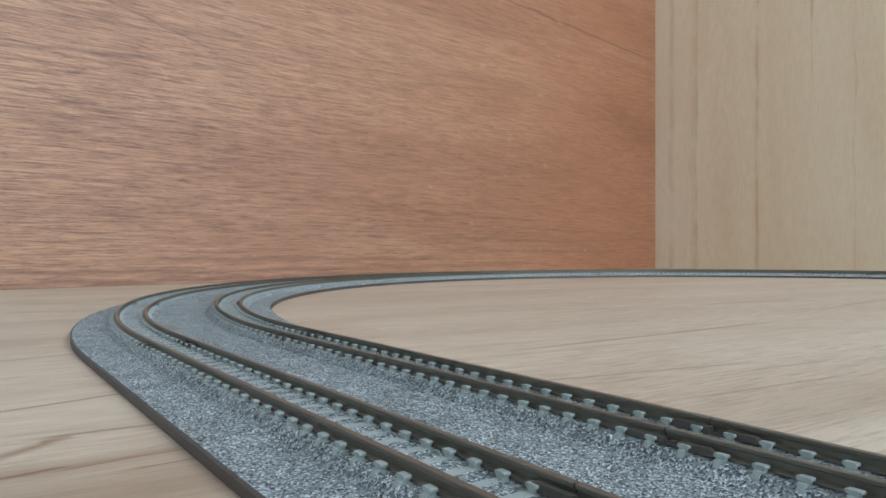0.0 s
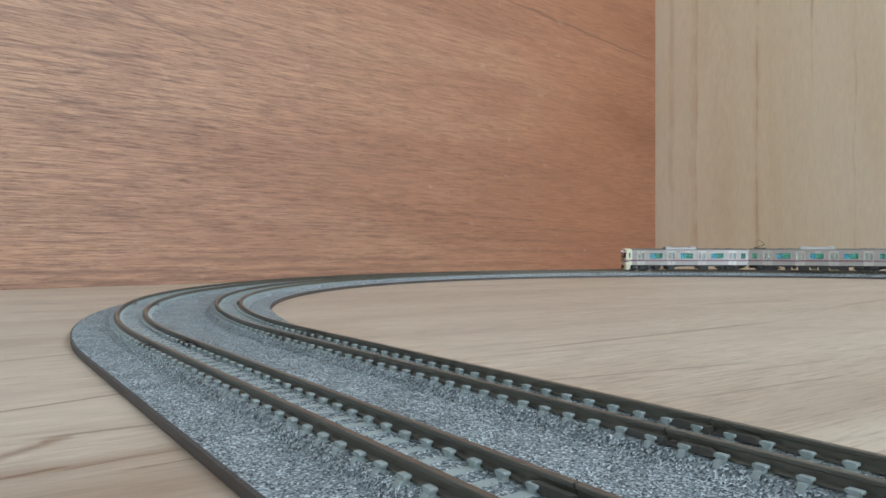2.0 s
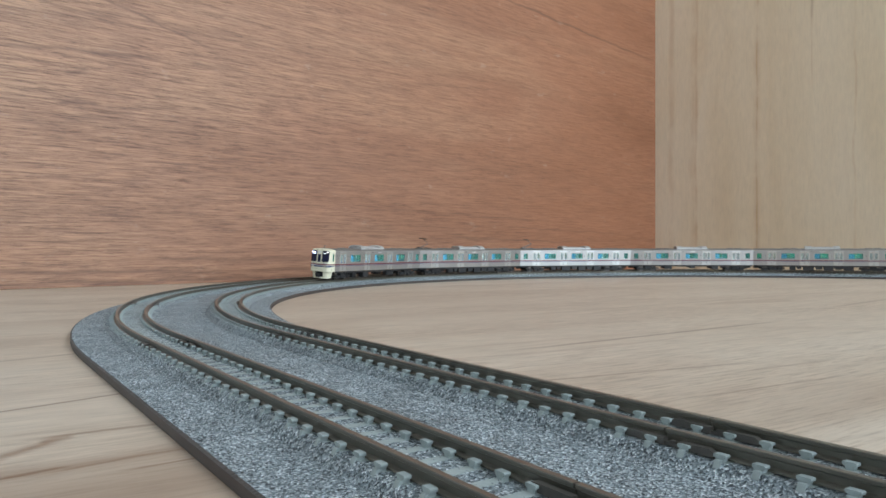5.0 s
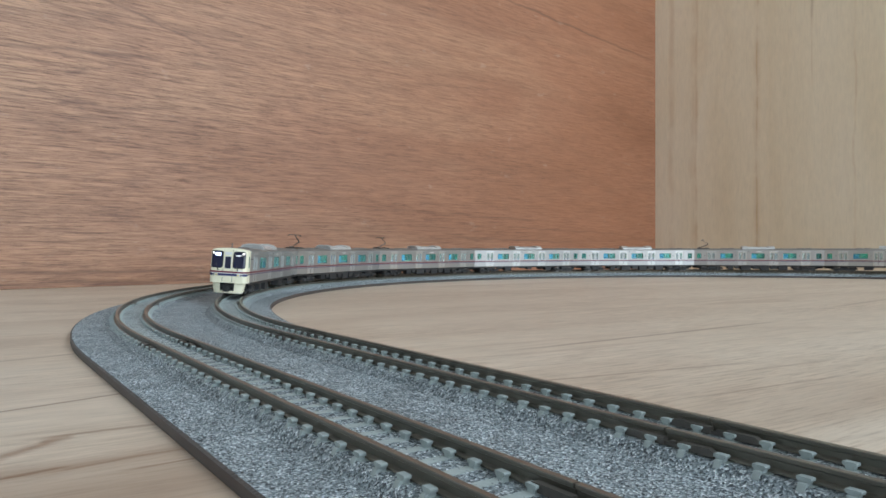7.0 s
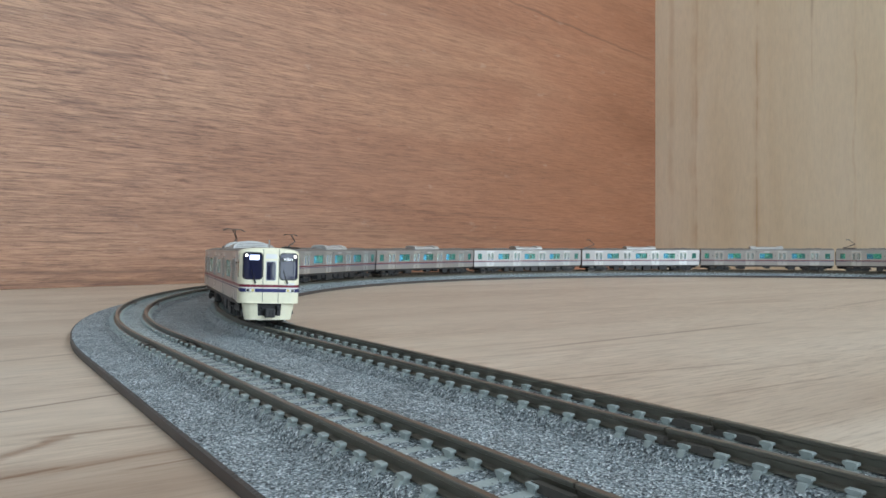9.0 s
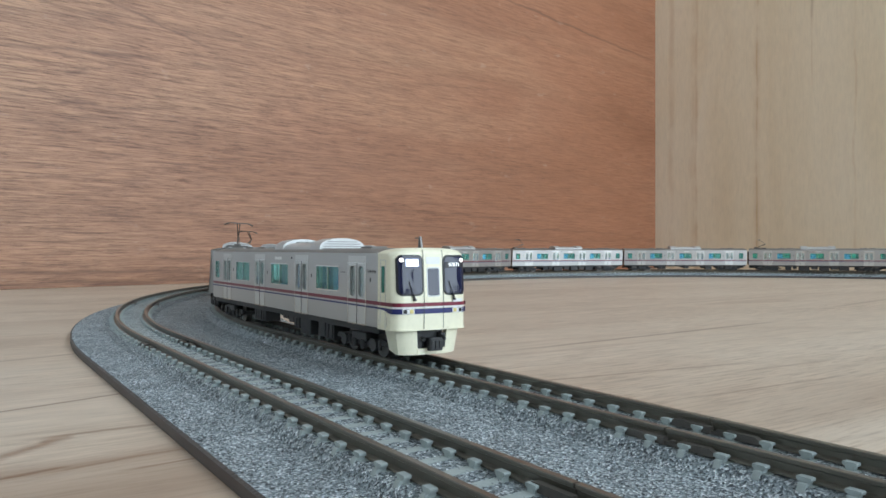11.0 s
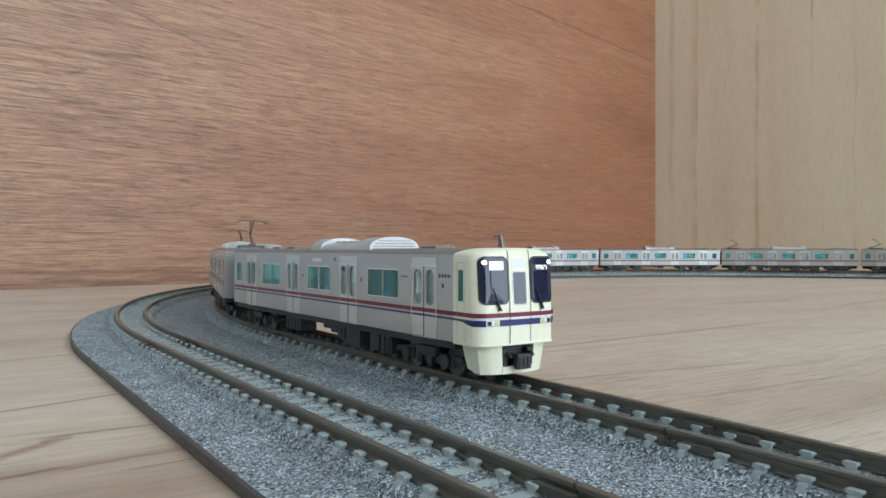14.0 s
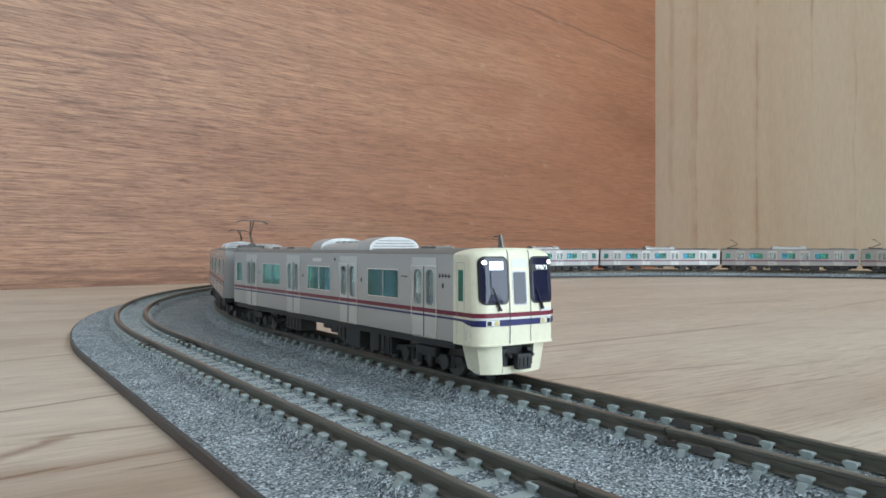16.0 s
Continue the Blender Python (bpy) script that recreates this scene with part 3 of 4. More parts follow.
def door_leaf_mesh():
    bm = bmesh.new()
    w, z0, z1 = DW / 2 - 0.12, Z0 + 0.2, DZ - 0.35
    cz, hz = 16.95, 7.0
    hole = rounded(2.75, hz, 1.2, 6)
    out = []
    for x, z in hole:
        # the leaf's rim met along the ray from the middle of its window
        s = min((w / 2) / abs(x) if x else 1e9, ((z1 - cz) if z > 0 else (cz - z0)) / abs(z) if z else 1e9)
        out.append((x * s, z * s))
    # pull the nearest rim points to the true corners
    for cx, cy in ((w / 2, z1 - cz), (-w / 2, z1 - cz), (-w / 2, z0 - cz), (w / 2, z0 - cz)):
        k = min(range(len(out)), key=lambda i: (out[i][0] - cx) ** 2 + (out[i][1] - cy) ** 2)
        out[k] = (cx, cy)
    ring(bm, out, hole, lambda p, d: (p[0], -d, cz + p[1]), -0.4, 0.05)
    ring(bm, rounded(3.3, hz + 0.55, 1.45, 6), hole, lambda p, d: (p[0], -d, cz + p[1]), 0.03, 0.16)
    return bm


def door_frame_mesh():
    w = DW / 2
    return boxes((-w - 0.2, -w + 0.02, -0.16, 0.3, Z0 + 0.1, 21.3), (w - 0.02, w + 0.2, -0.16, 0.3, Z0 + 0.1, 21.3), (-w - 0.12, w + 0.12, -0.15, 0.3, 21.05, 21.24), (-w, w, -0.1, 0.3, Z0 - 0.1, Z0 + 0.18))


def bogie_mesh():
    bm = boxes((-2.4, 2.4, -7.0, 7.0, 2.6, 5.4), bevel=0.25)
    for s in (-1, 1):
        # side frame: dipped beam, axle boxes with springs, bolster
        beam = [(-12.5, 3.0), (-11.8, 4.1), (-8.6, 4.3), (-4.6, 3.5), (4.6, 3.5), (8.6, 4.3), (11.8, 4.1), (12.5, 3.0), (9.4, 2.8), (5.0, 2.1), (-5.0, 2.1), (-9.4, 2.8)]
        prism(bm, beam, lambda p, k: (p[0], s * (6.6 + 0.9 * k), p[1]))
        for x in (-7.2, 7.2):
            tube(bm, (x, s * 7.2, 2.9), (x, s * 8.3, 2.9), 1.35, 14)
            for dx in (-1.9, 1.9):
                tube(bm, (x + dx, s * 7.5, 1.9), (x + dx, s * 7.5, 4.2), 0.5, 8)
        ya, yb = sorted((s * 6.4, s * 8.1))
        box(bm, -3.6, 3.6, ya, yb, 3.2, 5.2, bevel=0.35)
        tube(bm, (-2.0, s * 7.9, 1.7), (-2.0, s * 7.9, 3.6), 0.75, 10)
        tube(bm, (2.0, s * 7.9, 1.7), (2.0, s * 7.9, 3.6), 0.75, 10)
        tube(bm, (-3.6, s * 7.9, 4.8), (-9.8, s * 7.7, 3.9), 0.3, 6)
    for x in (-12.2, 12.2):
        box(bm, x - 0.4, x + 0.4, -6.8, 6.8, 3.0, 3.9)
    return bm


def bogie(parent, x):
    b = part("bogie", bogie_mesh(), M_UNDER, parent) if "bogie" not in SHARED else share("bogie", SHARED["bogie"], parent, Matrix())
    SHARED.setdefault("bogie", b)
    b.matrix_basis = pose(x * MM, 0, 0)
    for wx in (-7.2, 7.2):
        def wheels():
            bm = bmesh.new()
            for s in (-1, 1):
                tube(bm, (0, s * 4.3, 2.9), (0, s * 5.6, 2.9), 2.9, 20)
                tube(bm, (0, s * 3.9, 2.9), (0, s * 4.4, 2.9), 3.4, 20)
                tube(bm, (0, s * 5.6, 2.9), (0, s * 7.9, 2.9), 0.7, 10)
            tube(bm, (0, -5, 2.9), (0, 5, 2.9), 0.7, 8)
            return bm
        cached("wheelset", "wheelset", wheels, M_STEEL, b, pose(wx * MM, 0, 0))
    return b


def cooler_mesh(half_len, half_w, h):
    """An arched roof cooler with louvred ends."""
    bm = bmesh.new()
    def arch(w, hh):
        return [(-w, 0)] + [(-w * math.cos(math.pi * k / 14), 0.5 + (hh - 0.5) * math.sin(math.pi * k / 14) ** 0.7) for k in range(15)] + [(w, 0)]
    prism(bm, arch(half_w * 0.96, h * 0.72), lambda p, k: ((2 * k - 1) * half_len * 0.7, p[0], p[1] + ZT - 1.0))
    for d in (-1, 1):
        prism(bm, arch(half_w, h), lambda p, k: (d * half_len * (0.62 + 0.38 * k), p[0], p[1] + ZT - 1.0))
    for k in range(-2, 3):
        for y in (-2.3, 2.3):
            tube(bm, (k * 3.6, y, ZT + h * 0.72 - 1.3), (k * 3.6, y, ZT + h * 0.72 - 0.8), 1.3, 14)
    return bm


def pantograph(parent, x):
    def frame_mesh():
        bm = boxes((-6, 6, -4.2, -3.6, 24.4, 25.2), (-6, 6, 3.6, 4.2, 24.4, 25.2), (-5.6, -4.9, -4, 4, 24.9, 25.5), (4.9, 5.6, -4, 4, 24.9, 25.5))
        for sx in (-5.2, 5.2):
            for sy in (-3.9, 3.9):
                tube(bm, (sx, sy, 23.2), (sx, sy, 25.0), 0.55, 10)
        box(bm, 3.4, 6.0, -1.2, 1.2, 25.1, 26.1)
        return bm
    def arm_mesh():
        bm = bmesh.new()
        tube(bm, (5.0, 0, 25.4), (-5.2, 0, 29.5), 0.32, 8)
        tube(bm, (4.0, 0.9, 25.3), (-5.0, 0.4, 28.9), 0.14, 6)
        tube(bm, (-5.2, -0.15, 29.4), (1.2, -0.5, 34.2), 0.2, 6)
        tube(bm, (-5.2, 0.15, 29.4), (1.2, 0.5, 34.2), 0.2, 6)
        return bm
    def head_mesh():
        bm = boxes((0.2, 0.8, -3.6, 3.6, 34.15, 34.45), (1.9, 2.5, -3.6, 3.6, 34.15, 34.45), (0.2, 2.5, -1.9, -1.6, 33.95, 34.25), (0.2, 2.5, 1.6, 1.9, 33.95, 34.25))
        for s in (-1, 1):
            for xx in (0.5, 2.2):
                tube(bm, (xx, s * 3.5, 34.3), (xx, s * 5.4, 33.5), 0.2, 6)
        return bm
    p = cached("panto_base", "pantograph", frame_mesh, M_STEEL, parent, pose(x * MM, 0, 0), "grey metal single-arm pantograph, raised")
    cached("panto_arm", "arm", arm_mesh, M_STEEL, p, Matrix())
    cached("panto_head", "contact_strip", head_mesh, M_STEEL, p, Matrix())


# underfloor boxes: start, end, depth below the floor
MOTOR_BOXES = ((-30, -21, 4.0), (-19.5, -13, 3.2), (-11.5, -3, 4.2), (-1, 5, 3.0), (7, 17, 4.2), (19, 23, 2.6), (24.5, 30, 3.8))
TRAILER_BOXES = ((-29, -22, 3.4), (-4, 1, 2.4), (21, 29, 3.2))
LEAD_BOXES = ((-24, -14, 3.6), (0.5, 4.5, 1.3), (4.8, 8.5, 2.0), (9.0, 12.6, 3.2), (13.4, 20.5, 4.3), (25.4, 29.5, 3.9), (30.2, 35, 4.1))


def rail_car(motor, panto, lead=False):
    car = new("train_car")
    doors, wins = (LEAD_DOORS, LEAD_WINS) if lead else (DOORS, WINS)
    x1 = 59.6 if lead else HALF
    kind = "lead" if lead else ("motor" if motor else "trailer")
    # side walls with openings, ends, floor
    def body():
        bm = bmesh.new()
        holes = [(c - w / 2, c + w / 2, WZ0, WZ1) for c, w in wins] + [(c - DW / 2, c + DW / 2, Z0 - 1, DZ) for c in doors]
        xs = sorted({-HALF, x1, *[h[0] for h in holes], *[h[1] for h in holes]})
        zs = sorted({Z0, WZ0, WZ1, DZ, ZE})
        for y in (-HW, HW):
            shell_grid(bm, xs, zs, holes, y, 0.5)
        for x in ((-HALF,) if lead else (-HALF, HALF)):
            s = -1 if x < 0 else 1
            pts = [(-HW + 0.02, Z0), (HW - 0.02, Z0), (HW - 0.02, ZE)] + [(HW * math.cos(math.pi * k / 16), roof_z(HW * math.cos(math.pi * k / 16)) - 0.12) for k in range(1, 16)] + [(-HW + 0.02, ZE)]
            prism(bm, pts, lambda p, k: (x - s * 0.7 * k, p[0], p[1]))
        return bm
    cached("body" + ("_lead" if lead else ""), "body", body, M_SILVER, car, Matrix())
    def roof():
        bm = bmesh.new()
        ys = [-HW * math.cos(math.pi * k / 24) for k in range(25)]
        pts = [(y, roof_z(y)) for y in ys] + [(HW - 0.6, ZE - 0.1), (-HW + 0.6, ZE - 0.1)]
        prism(bm, pts, lambda p, k: (-HALF if k == 0 else x1, p[0], p[1]))
        return bm
    cached("roof" + ("_lead" if lead else ""), "roof", roof, M_ROOF, car, Matrix(), "matt grey rounded roof")
    def gutter():
        bm = bmesh.new()
        for s in (-1, 1):
            box(bm, -HALF + 0.3, x1, s * (HW + 0.02) - 0.12, s * (HW + 0.02) + 0.12, ZE - 0.1, ZE + 0.2)
        return bm
    cached("gutter" + ("_lead" if lead else ""), "gutter", gutter, M_SILVER, car, Matrix())
    def chassis():
        bm = boxes((-HALF + 0.8, x1 - 0.5, -HW + 0.7, HW - 0.7, 5.7, Z0 + 0.3))
        for a, b, d in (LEAD_BOXES if lead else MOTOR_BOXES if motor else TRAILER_BOXES):
            for s in (-1, 1):
                if lead and s > 0 and not (a < -20 or a in (13.4, 30.2)):
                    continue
                y0, y1 = sorted((s * 3.6, s * 8.3))
                box(bm, a, b, y0, y1, 5.9 - d, 6.0, bevel=0.2)
                for q in range(int((b - a) / 2.2) if int(a) % 3 == 0 else 0):
                    xx = a + 1.2 + q * 2.2
                    ya, yb = sorted((s * 8.25, s * 8.5))
                    box(bm, xx - 0.75, xx + 0.75, ya, yb, 6.3 - d, 5.5)
        for s in (-1, 1):
            tube(bm, (-34, s * 6.5, 5.6), (34, s * 6.5, 5.6), 0.25, 6)
            tube(bm, (s * HALF, 0, 4.2), (s * (HALF - 12), 0, 4.2), 0.9, 8)
        return bm
    cached("chassis_" + kind, "underframe", chassis, M_UNDER, car, Matrix(), "dark grey underframe with equipment boxes")
    def seats():
        bm = bmesh.new()
        for s in (-1, 1):
            for c, w in wins:
                ya, yb = sorted((s * 5.4, s * 8.6))
                box(bm, c - w / 2 - 2, c + w / 2 + 2, ya, yb, 7.0, 10.4, bevel=0.3)
                ya, yb = sorted((s * 7.9, s * 8.6))
                box(bm, c - w / 2 - 2, c + w / 2 + 2, ya, yb, 10.0, 13.6, bevel=0.2)
                if w > 8:
                    # end screen of the seats
                    ya, yb = sorted((s * 3.4, s * 8.2))
                    box(bm, c + w * 0.1, c + w / 2 + 2.2, ya, yb, 7.0, 19.4 if s > 0 else 11.0, bevel=0.2)
        return bm
    cached("seats" + ("_lead" if lead else ""), "seat_row", seats, M_SEAT, car, Matrix())
    for sgn in (-1, 1):
        for c, w in wins:
            o = cached(f"win{w}", "window", lambda: window_mesh(w), M_CHROME, car, side_pose(c, sgn))
            g = cached(f"pane{w}", "pane", lambda: pane_mesh(w - 0.2, WZ0 + 0.05, WZ1 - 0.05), M_GLASS, o, Matrix(), "green-tinted glass pane")
            g.visible_shadow = False
        for c in doors:
            cached("doorframe", "door_frame", door_frame_mesh, M_CHROME, car, side_pose(c, sgn))
            cached("header", "door_header", lambda: boxes((-DW / 2 + 0.05, DW / 2 - 0.05, -0.13, 0.2, 21.25, 22.75), bevel=0.05), M_DOOR, car, side_pose(c, sgn))
            cached("doorseam", "door_seam", lambda: boxes((-0.09, 0.09, -0.12, 0.2, Z0 + 0.1, 21.1)), M_BLACK, car, side_pose(c, sgn))
            for d in (-1, 1):
                o = cached("leaf", "door", door_leaf_mesh, M_DOOR, car, side_pose(c + d * (DW / 4 - 0.02), sgn))
                g = cached("leafpane", "pane", lambda: pane_mesh(2.95, 13.2, 20.7), M_CLEAR, o, Matrix(), "clear glass pane")
                g.visible_shadow = False
        for nm, z0, z1, mt, lb in (("red_stripe", 12.1, 12.9, M_RED, "magenta red waist band"), ("blue_stripe", 11.3, 11.7, M_BLUE, "navy blue waist line")):
            ya, yb = sorted((sgn * (HW - 0.02), sgn * (HW + 0.08)))
            cached((nm, sgn, lead), nm, lambda: boxes((-HALF + 0.2, x1 + 0.02, ya, yb, z0, z1)), mt, car, Matrix(), lb)
        # side lamp and destination panel, small print as bars
        ya, yb = sorted((sgn * (HW - 0.02), sgn * (HW + 0.06)))
        cached(("plate", sgn), "destination_panel", lambda: boxes((-2.6, 2.6, ya, yb, 21.3, 22.1), bevel=0.02), M_WHITE, car, pose(-1.0 * MM, 0, 0), "white side destination panel")
        for c in doors:
            cached(("switch", sgn), "door_switch", lambda: boxes((-0.25, 0.25, ya, yb, 17.0, 17.9)), M_UNDER, car, pose((c + 6.6) * MM, 0, 0))
            cached(("step", sgn), "door_step", lambda: boxes((-DW / 2, DW / 2, ya, yb, Z0 - 0.35, Z0 - 0.1)), M_UNDER, car, pose(c * MM, 0, 0))
        cached(("lamp", sgn), "side_lamp", lambda: boxes((-0.4, 0.4, ya, yb, 21.6, 22.2), bevel=0.02), M_UNDER, car, pose(9.4 * MM, 0, 0))
    # roof cooler
    L, W, Hh = (16.5, 6.7, 3.7)
    cached("cooler", "roof_cooler", lambda: cooler_mesh(L, W, Hh), M_AC, car, pose((5.6 if lead else -1.0) * MM, 0, 0), "light grey arched roof cooler with fans")
    cool = car.children[-1] if car.children[-1].name.startswith("roof_cooler") else [o for o in car.children if o.name.startswith("roof_cooler")][-1]
    def louvre(d):
        def make():
            bm = bmesh.new()
            for k in range(4):
                z = ZT - 0.2 + k * 0.62
                w = W * math.sqrt(max(0.05, 1 - ((z - ZT + 1.0) / Hh) ** 2)) * 0.93
                x = d * (L + 0.05)
                box(bm, x - 0.08, x + 0.08, -w, w, z, z + 0.16)
            return bm
        return make
    for d in (-1, 1):
        cached(("louvre", d), "louvre", louvre(d), M_ROOF, cool, Matrix(), "dark louvre slots")
    if panto:
        pantograph(car, 55.0)
    def ribs():
        bm = bmesh.new()
        for x in (-52, -44, 26, 34) if not lead else (-48, -36, 40):
            box(bm, x - 3, x + 3, -2.2, 2.2, ZT - 0.5, ZT + 0.45, bevel=0.25)
        return bm
    cached("vents" + ("_lead" if lead else ""), "roof_vent", ribs, M_ROOF, car, Matrix())
    # gangways
    def gangway(s):
        return lambda: boxes((s * (HALF + 0.75) - 0.75, s * (HALF + 0.75) + 0.75, -3.4, 3.4, 7.2, 21.5), bevel=0.3)
    for s in ((-1,) if lead else (-1, 1)):
        cached(("gangway", s), "gangway", gangway(s), M_BLACK, car, Matrix(), "black rubber gangway")
    bogies = [bogie(car, -PIVOT), bogie(car, PIVOT)]
    return car, bogies


# ---------------------------------------------------------------- the cab front of the lead car
def face(y, z, off=0.0):
    """A place on the cab's front, off millimetres proud of it."""
    def x_of(yy, zz):
        a = min(abs(yy) / HW, 1.0)
        top = roof_z(min(abs(yy), HW)) + 0.05
        x = 67.7 - 0.4 * a ** 2 - 2.0 * a ** 11 - max(0.0, zz - 13.5) * 0.07
        t = max(0.0, (zz - (top - 1.2)) / 1.2)
        return x - 1.0 * min(t, 1.0) ** 2.2
    p = Vector((x_of(y, z), y, z))
    if off:
        dy = (x_of(y + 0.02, z) - x_of(y - 0.02, z)) / 0.04 if abs(y) < HW - 0.03 else (x_of(y, z) - x_of(y - math.copysign(0.04, y), z)) / math.copysign(0.04, y)
        dz = (x_of(y, z + 0.02) - x_of(y, z - 0.02)) / 0.04
        p += Vector((1, -dy, -dz)).normalized() * off
    return p


def patch(y, z, w, h, r, off, base=0.0, rings=10):
    """A rounded plate that follows the cab front."""
    bm = bmesh.new()
    out = rounded(w, h, r, 8)
    mid = bm.verts.new(face(y, z, off))
    prev = None
    for k in range(1, rings + 1):
        row = [bm.verts.new(face(max(-HW, min(HW, y + a * k / rings)), z + b * k / rings, off)) for a, b in out]
        n = len(row)
        for i in range(n):
            j = (i + 1) % n
            bm.faces.new((mid, row[i], row[j])) if prev is None else bm.faces.new((prev[i], row[i], row[j], prev[j]))
        prev = row
    low = [bm.verts.new(face(max(-HW, min(HW, y + a)), z + b, base - 0.1)) for a, b in out]
    for i in range(len(low)):
        j = (i + 1) % len(low)
        bm.faces.new((prev[i], low[i], low[j], prev[j]))
    return bm


def band(z0, z1, off, y0=-HW, y1=HW, n=60):
    bm = bmesh.new()
    rows = []
    nz = max(1, int((z1 - z0) / 0.6))
    col = [(z0, -0.1)] + [(z0 + (z1 - z0) * q / nz, off) for q in range(nz + 1)] + [(z1, -0.1)]
    for k in range(n + 1):
        y = y0 + (y1 - y0) * k / n
        rows.append([bm.verts.new(face(y, z, o)) for z, o in col])
    for a, b in zip(rows[:-1], rows[1:]):
        for i in range(len(col) - 1):
            bm.faces.new((a[i], b[i], b[i + 1], a[i + 1]))
    return bm


def cab_shell():
    bm = bmesh.new()
    ys = [HW * math.sin(math.pi / 2 * (2 * k / 48 - 1)) for k in range(49)]
    nz = 30
    grid = []
    for y in ys:
        top = roof_z(y) + 0.05
        grid.append([bm.verts.new(face(y, 6.95 + (top - 6.95) * k / nz)) for k in range(nz + 1)])
    for a, b in zip(grid[:-1], grid[1:]):
        for k in range(nz):
            bm.faces.new((a[k], b[k], b[k + 1], a[k + 1]))
    back_top = [bm.verts.new((59.6, y, roof_z(y) + 0.05)) for y in ys]
    for i in range(48):
        bm.faces.new((grid[i][-1], grid[i + 1][-1], back_top[i + 1], back_top[i]))
    for col, edge in ((grid[0], back_top[0]), (grid[-1], back_top[-1])):
        back = [bm.verts.new((59.6, col[0].co.y, v.co.z)) for v in col[:-1]] + [edge]
        for k in range(nz):
            bm.faces.new((col[k], col[k + 1], back[k + 1], back[k]))
    return bm


def text_mesh(body, size, place, parent, name, mat):
    """Letters as a thin mesh; place is a pose in millimetres."""
    cu = bpy.data.curves.new(name, "FONT")
    cu.body, cu.size, cu.extrude = body, size * MM, 0.02 * MM
    cu.align_x, cu.align_y = "CENTER", "CENTER"
    tmp = new(name, cu)
    me = bpy.data.meshes.new_from_object(tmp.evaluated_get(bpy.context.evaluated_depsgraph_get()))
    scene.collection.objects.unlink(tmp)
    bpy.data.objects.remove(tmp)
    me.materials.clear()
    me.materials.append(mat)
    o = new(name, me)
    o.parent = parent
    o.matrix_basis = place
    return o


def cab(car):
    c = part("cab", cab_shell(), M_CREAM, car, "cream moulded cab front", smooth=True)
    part("red_stripe", band(12.1, 12.9, 0.11), M_RED, car, "magenta red waist band")
    part("blue_stripe", band(10.55, 11.65, 0.11), M_BLUE, car, "navy blue waist band")
    part("white_line", band(11.72, 12.04, 0.10), M_WHITE, car)
    for s in (-1, 1):
        ya, yb = sorted((s * (HW - 0.02), s * (HW + 0.045)))
        part("red_stripe", boxes((59.64, 66.2, ya, yb, 12.1, 12.9)), M_RED, car, "magenta red waist band")
        pts = [(59.64, 11.3), (59.64, 11.7), (66.1, 11.65), (66.1, 10.55), (65.2, 10.6), (64.0, 10.8), (62.6, 11.2)]
        part("blue_stripe", prism(bmesh.new(), pts, lambda p, k: (p[0], ya + (yb - ya) * k, p[1])), M_BLUE, car, "navy blue waist band")
        # windscreens
        w = part("windscreen", patch(s * 5.6, 18.75, 6.0, 8.7, 1.2, 0.12), M_BLACK, car, "black-framed cab windscreen", smooth=False)
        part("pane", patch(s * 5.6, 18.75, 5.3, 8.0, 1.0, 0.20), M_CABGLASS, w, "dark glossy glass")
        part("headlight", patch(s * 7.55, 22.0, 0.85, 0.85, 0.42, 0.27, 0.2), M_HEAD, w, "lit round white headlight")
        wp = bmesh.new()
        p0, p1, p2 = face(s * 5.0 + 0.2, 13.5, 0.35), face(s * 5.0 - 0.25, 14.7, 0.45), face(s * 5.0 - 1.1, 17.4, 0.35)
        tube(wp, p0, p1, 0.26, 6), tube(wp, p1, p2, 0.08, 6)
        box(wp, p0.x - 0.4, p0.x + 0.2, p0.y - 0.25, p0.y + 0.25, 13.3, 13.7)
        part("wiper", wp, M_BLACK, car)
        # marker lights in the blue band
        mk = part("marker_light", patch(s * 6.2, 11.1, 2.7, 1.05, 0.1, 0.17), M_WHITE, car, "white-rimmed marker and tail lamp pair")
        part("lens", patch(s * 6.95, 11.1, 0.8, 0.8, 0.1, 0.22), M_BLACK, mk)
        part("lens", patch(s * 5.5, 11.1, 0.85, 0.8, 0.1, 0.22), M_AMBER, mk, "amber lens")
        # cab side door and its window
        o = part("cab_door", boxes((60.8, 60.92, min(ya, yb), max(ya, yb), 7.2, 22.0), (63.08, 63.2, min(ya, yb), max(ya, yb), 7.2, 22.0), (60.92, 63.08, min(ya, yb), max(ya, yb), 21.88, 22.0)), M_AC, car)
        part("pane", boxes((61.25, 62.75, min(ya, yb), max(ya, yb), 14.9, 20.6), bevel=0.02), M_CABGREEN, o, "dark green cab door glass")
        part("grab_bar", boxes((60.15, 60.35, min(ya, yb), max(ya, yb), 12.0 - 4.2, 11.0)), M_CHROME, car)
        part("grab_bar", boxes((63.65, 63.85, min(ya, yb), max(ya, yb), 7.8, 9.8)), M_CHROME, car)
        part("step_plate", boxes((60.4, 62.0, min(ya, yb), max(ya, yb), 7.4, 8.6), bevel=0.02), M_CREAM, car)
    # middle door
    d = part("front_door", band(7.2, 24.0, 0.06, -2.4, 2.4, 8), M_CREAM, car, "cream gangway door")
    for y in (-2.45, 2.45):
        part("door_seam", band(7.1, 24.1, 0.12, y - 0.07, y + 0.07, 1), M_UNDER, d)
    f = part("window", patch(0, 17.3, 3.3, 6.3, 0.5, 0.12), M_AC, d)
    part("pane", patch(0, 17.3, 2.8, 5.8, 0.4, 0.18), M_CABGLASS, f, "dark glass")
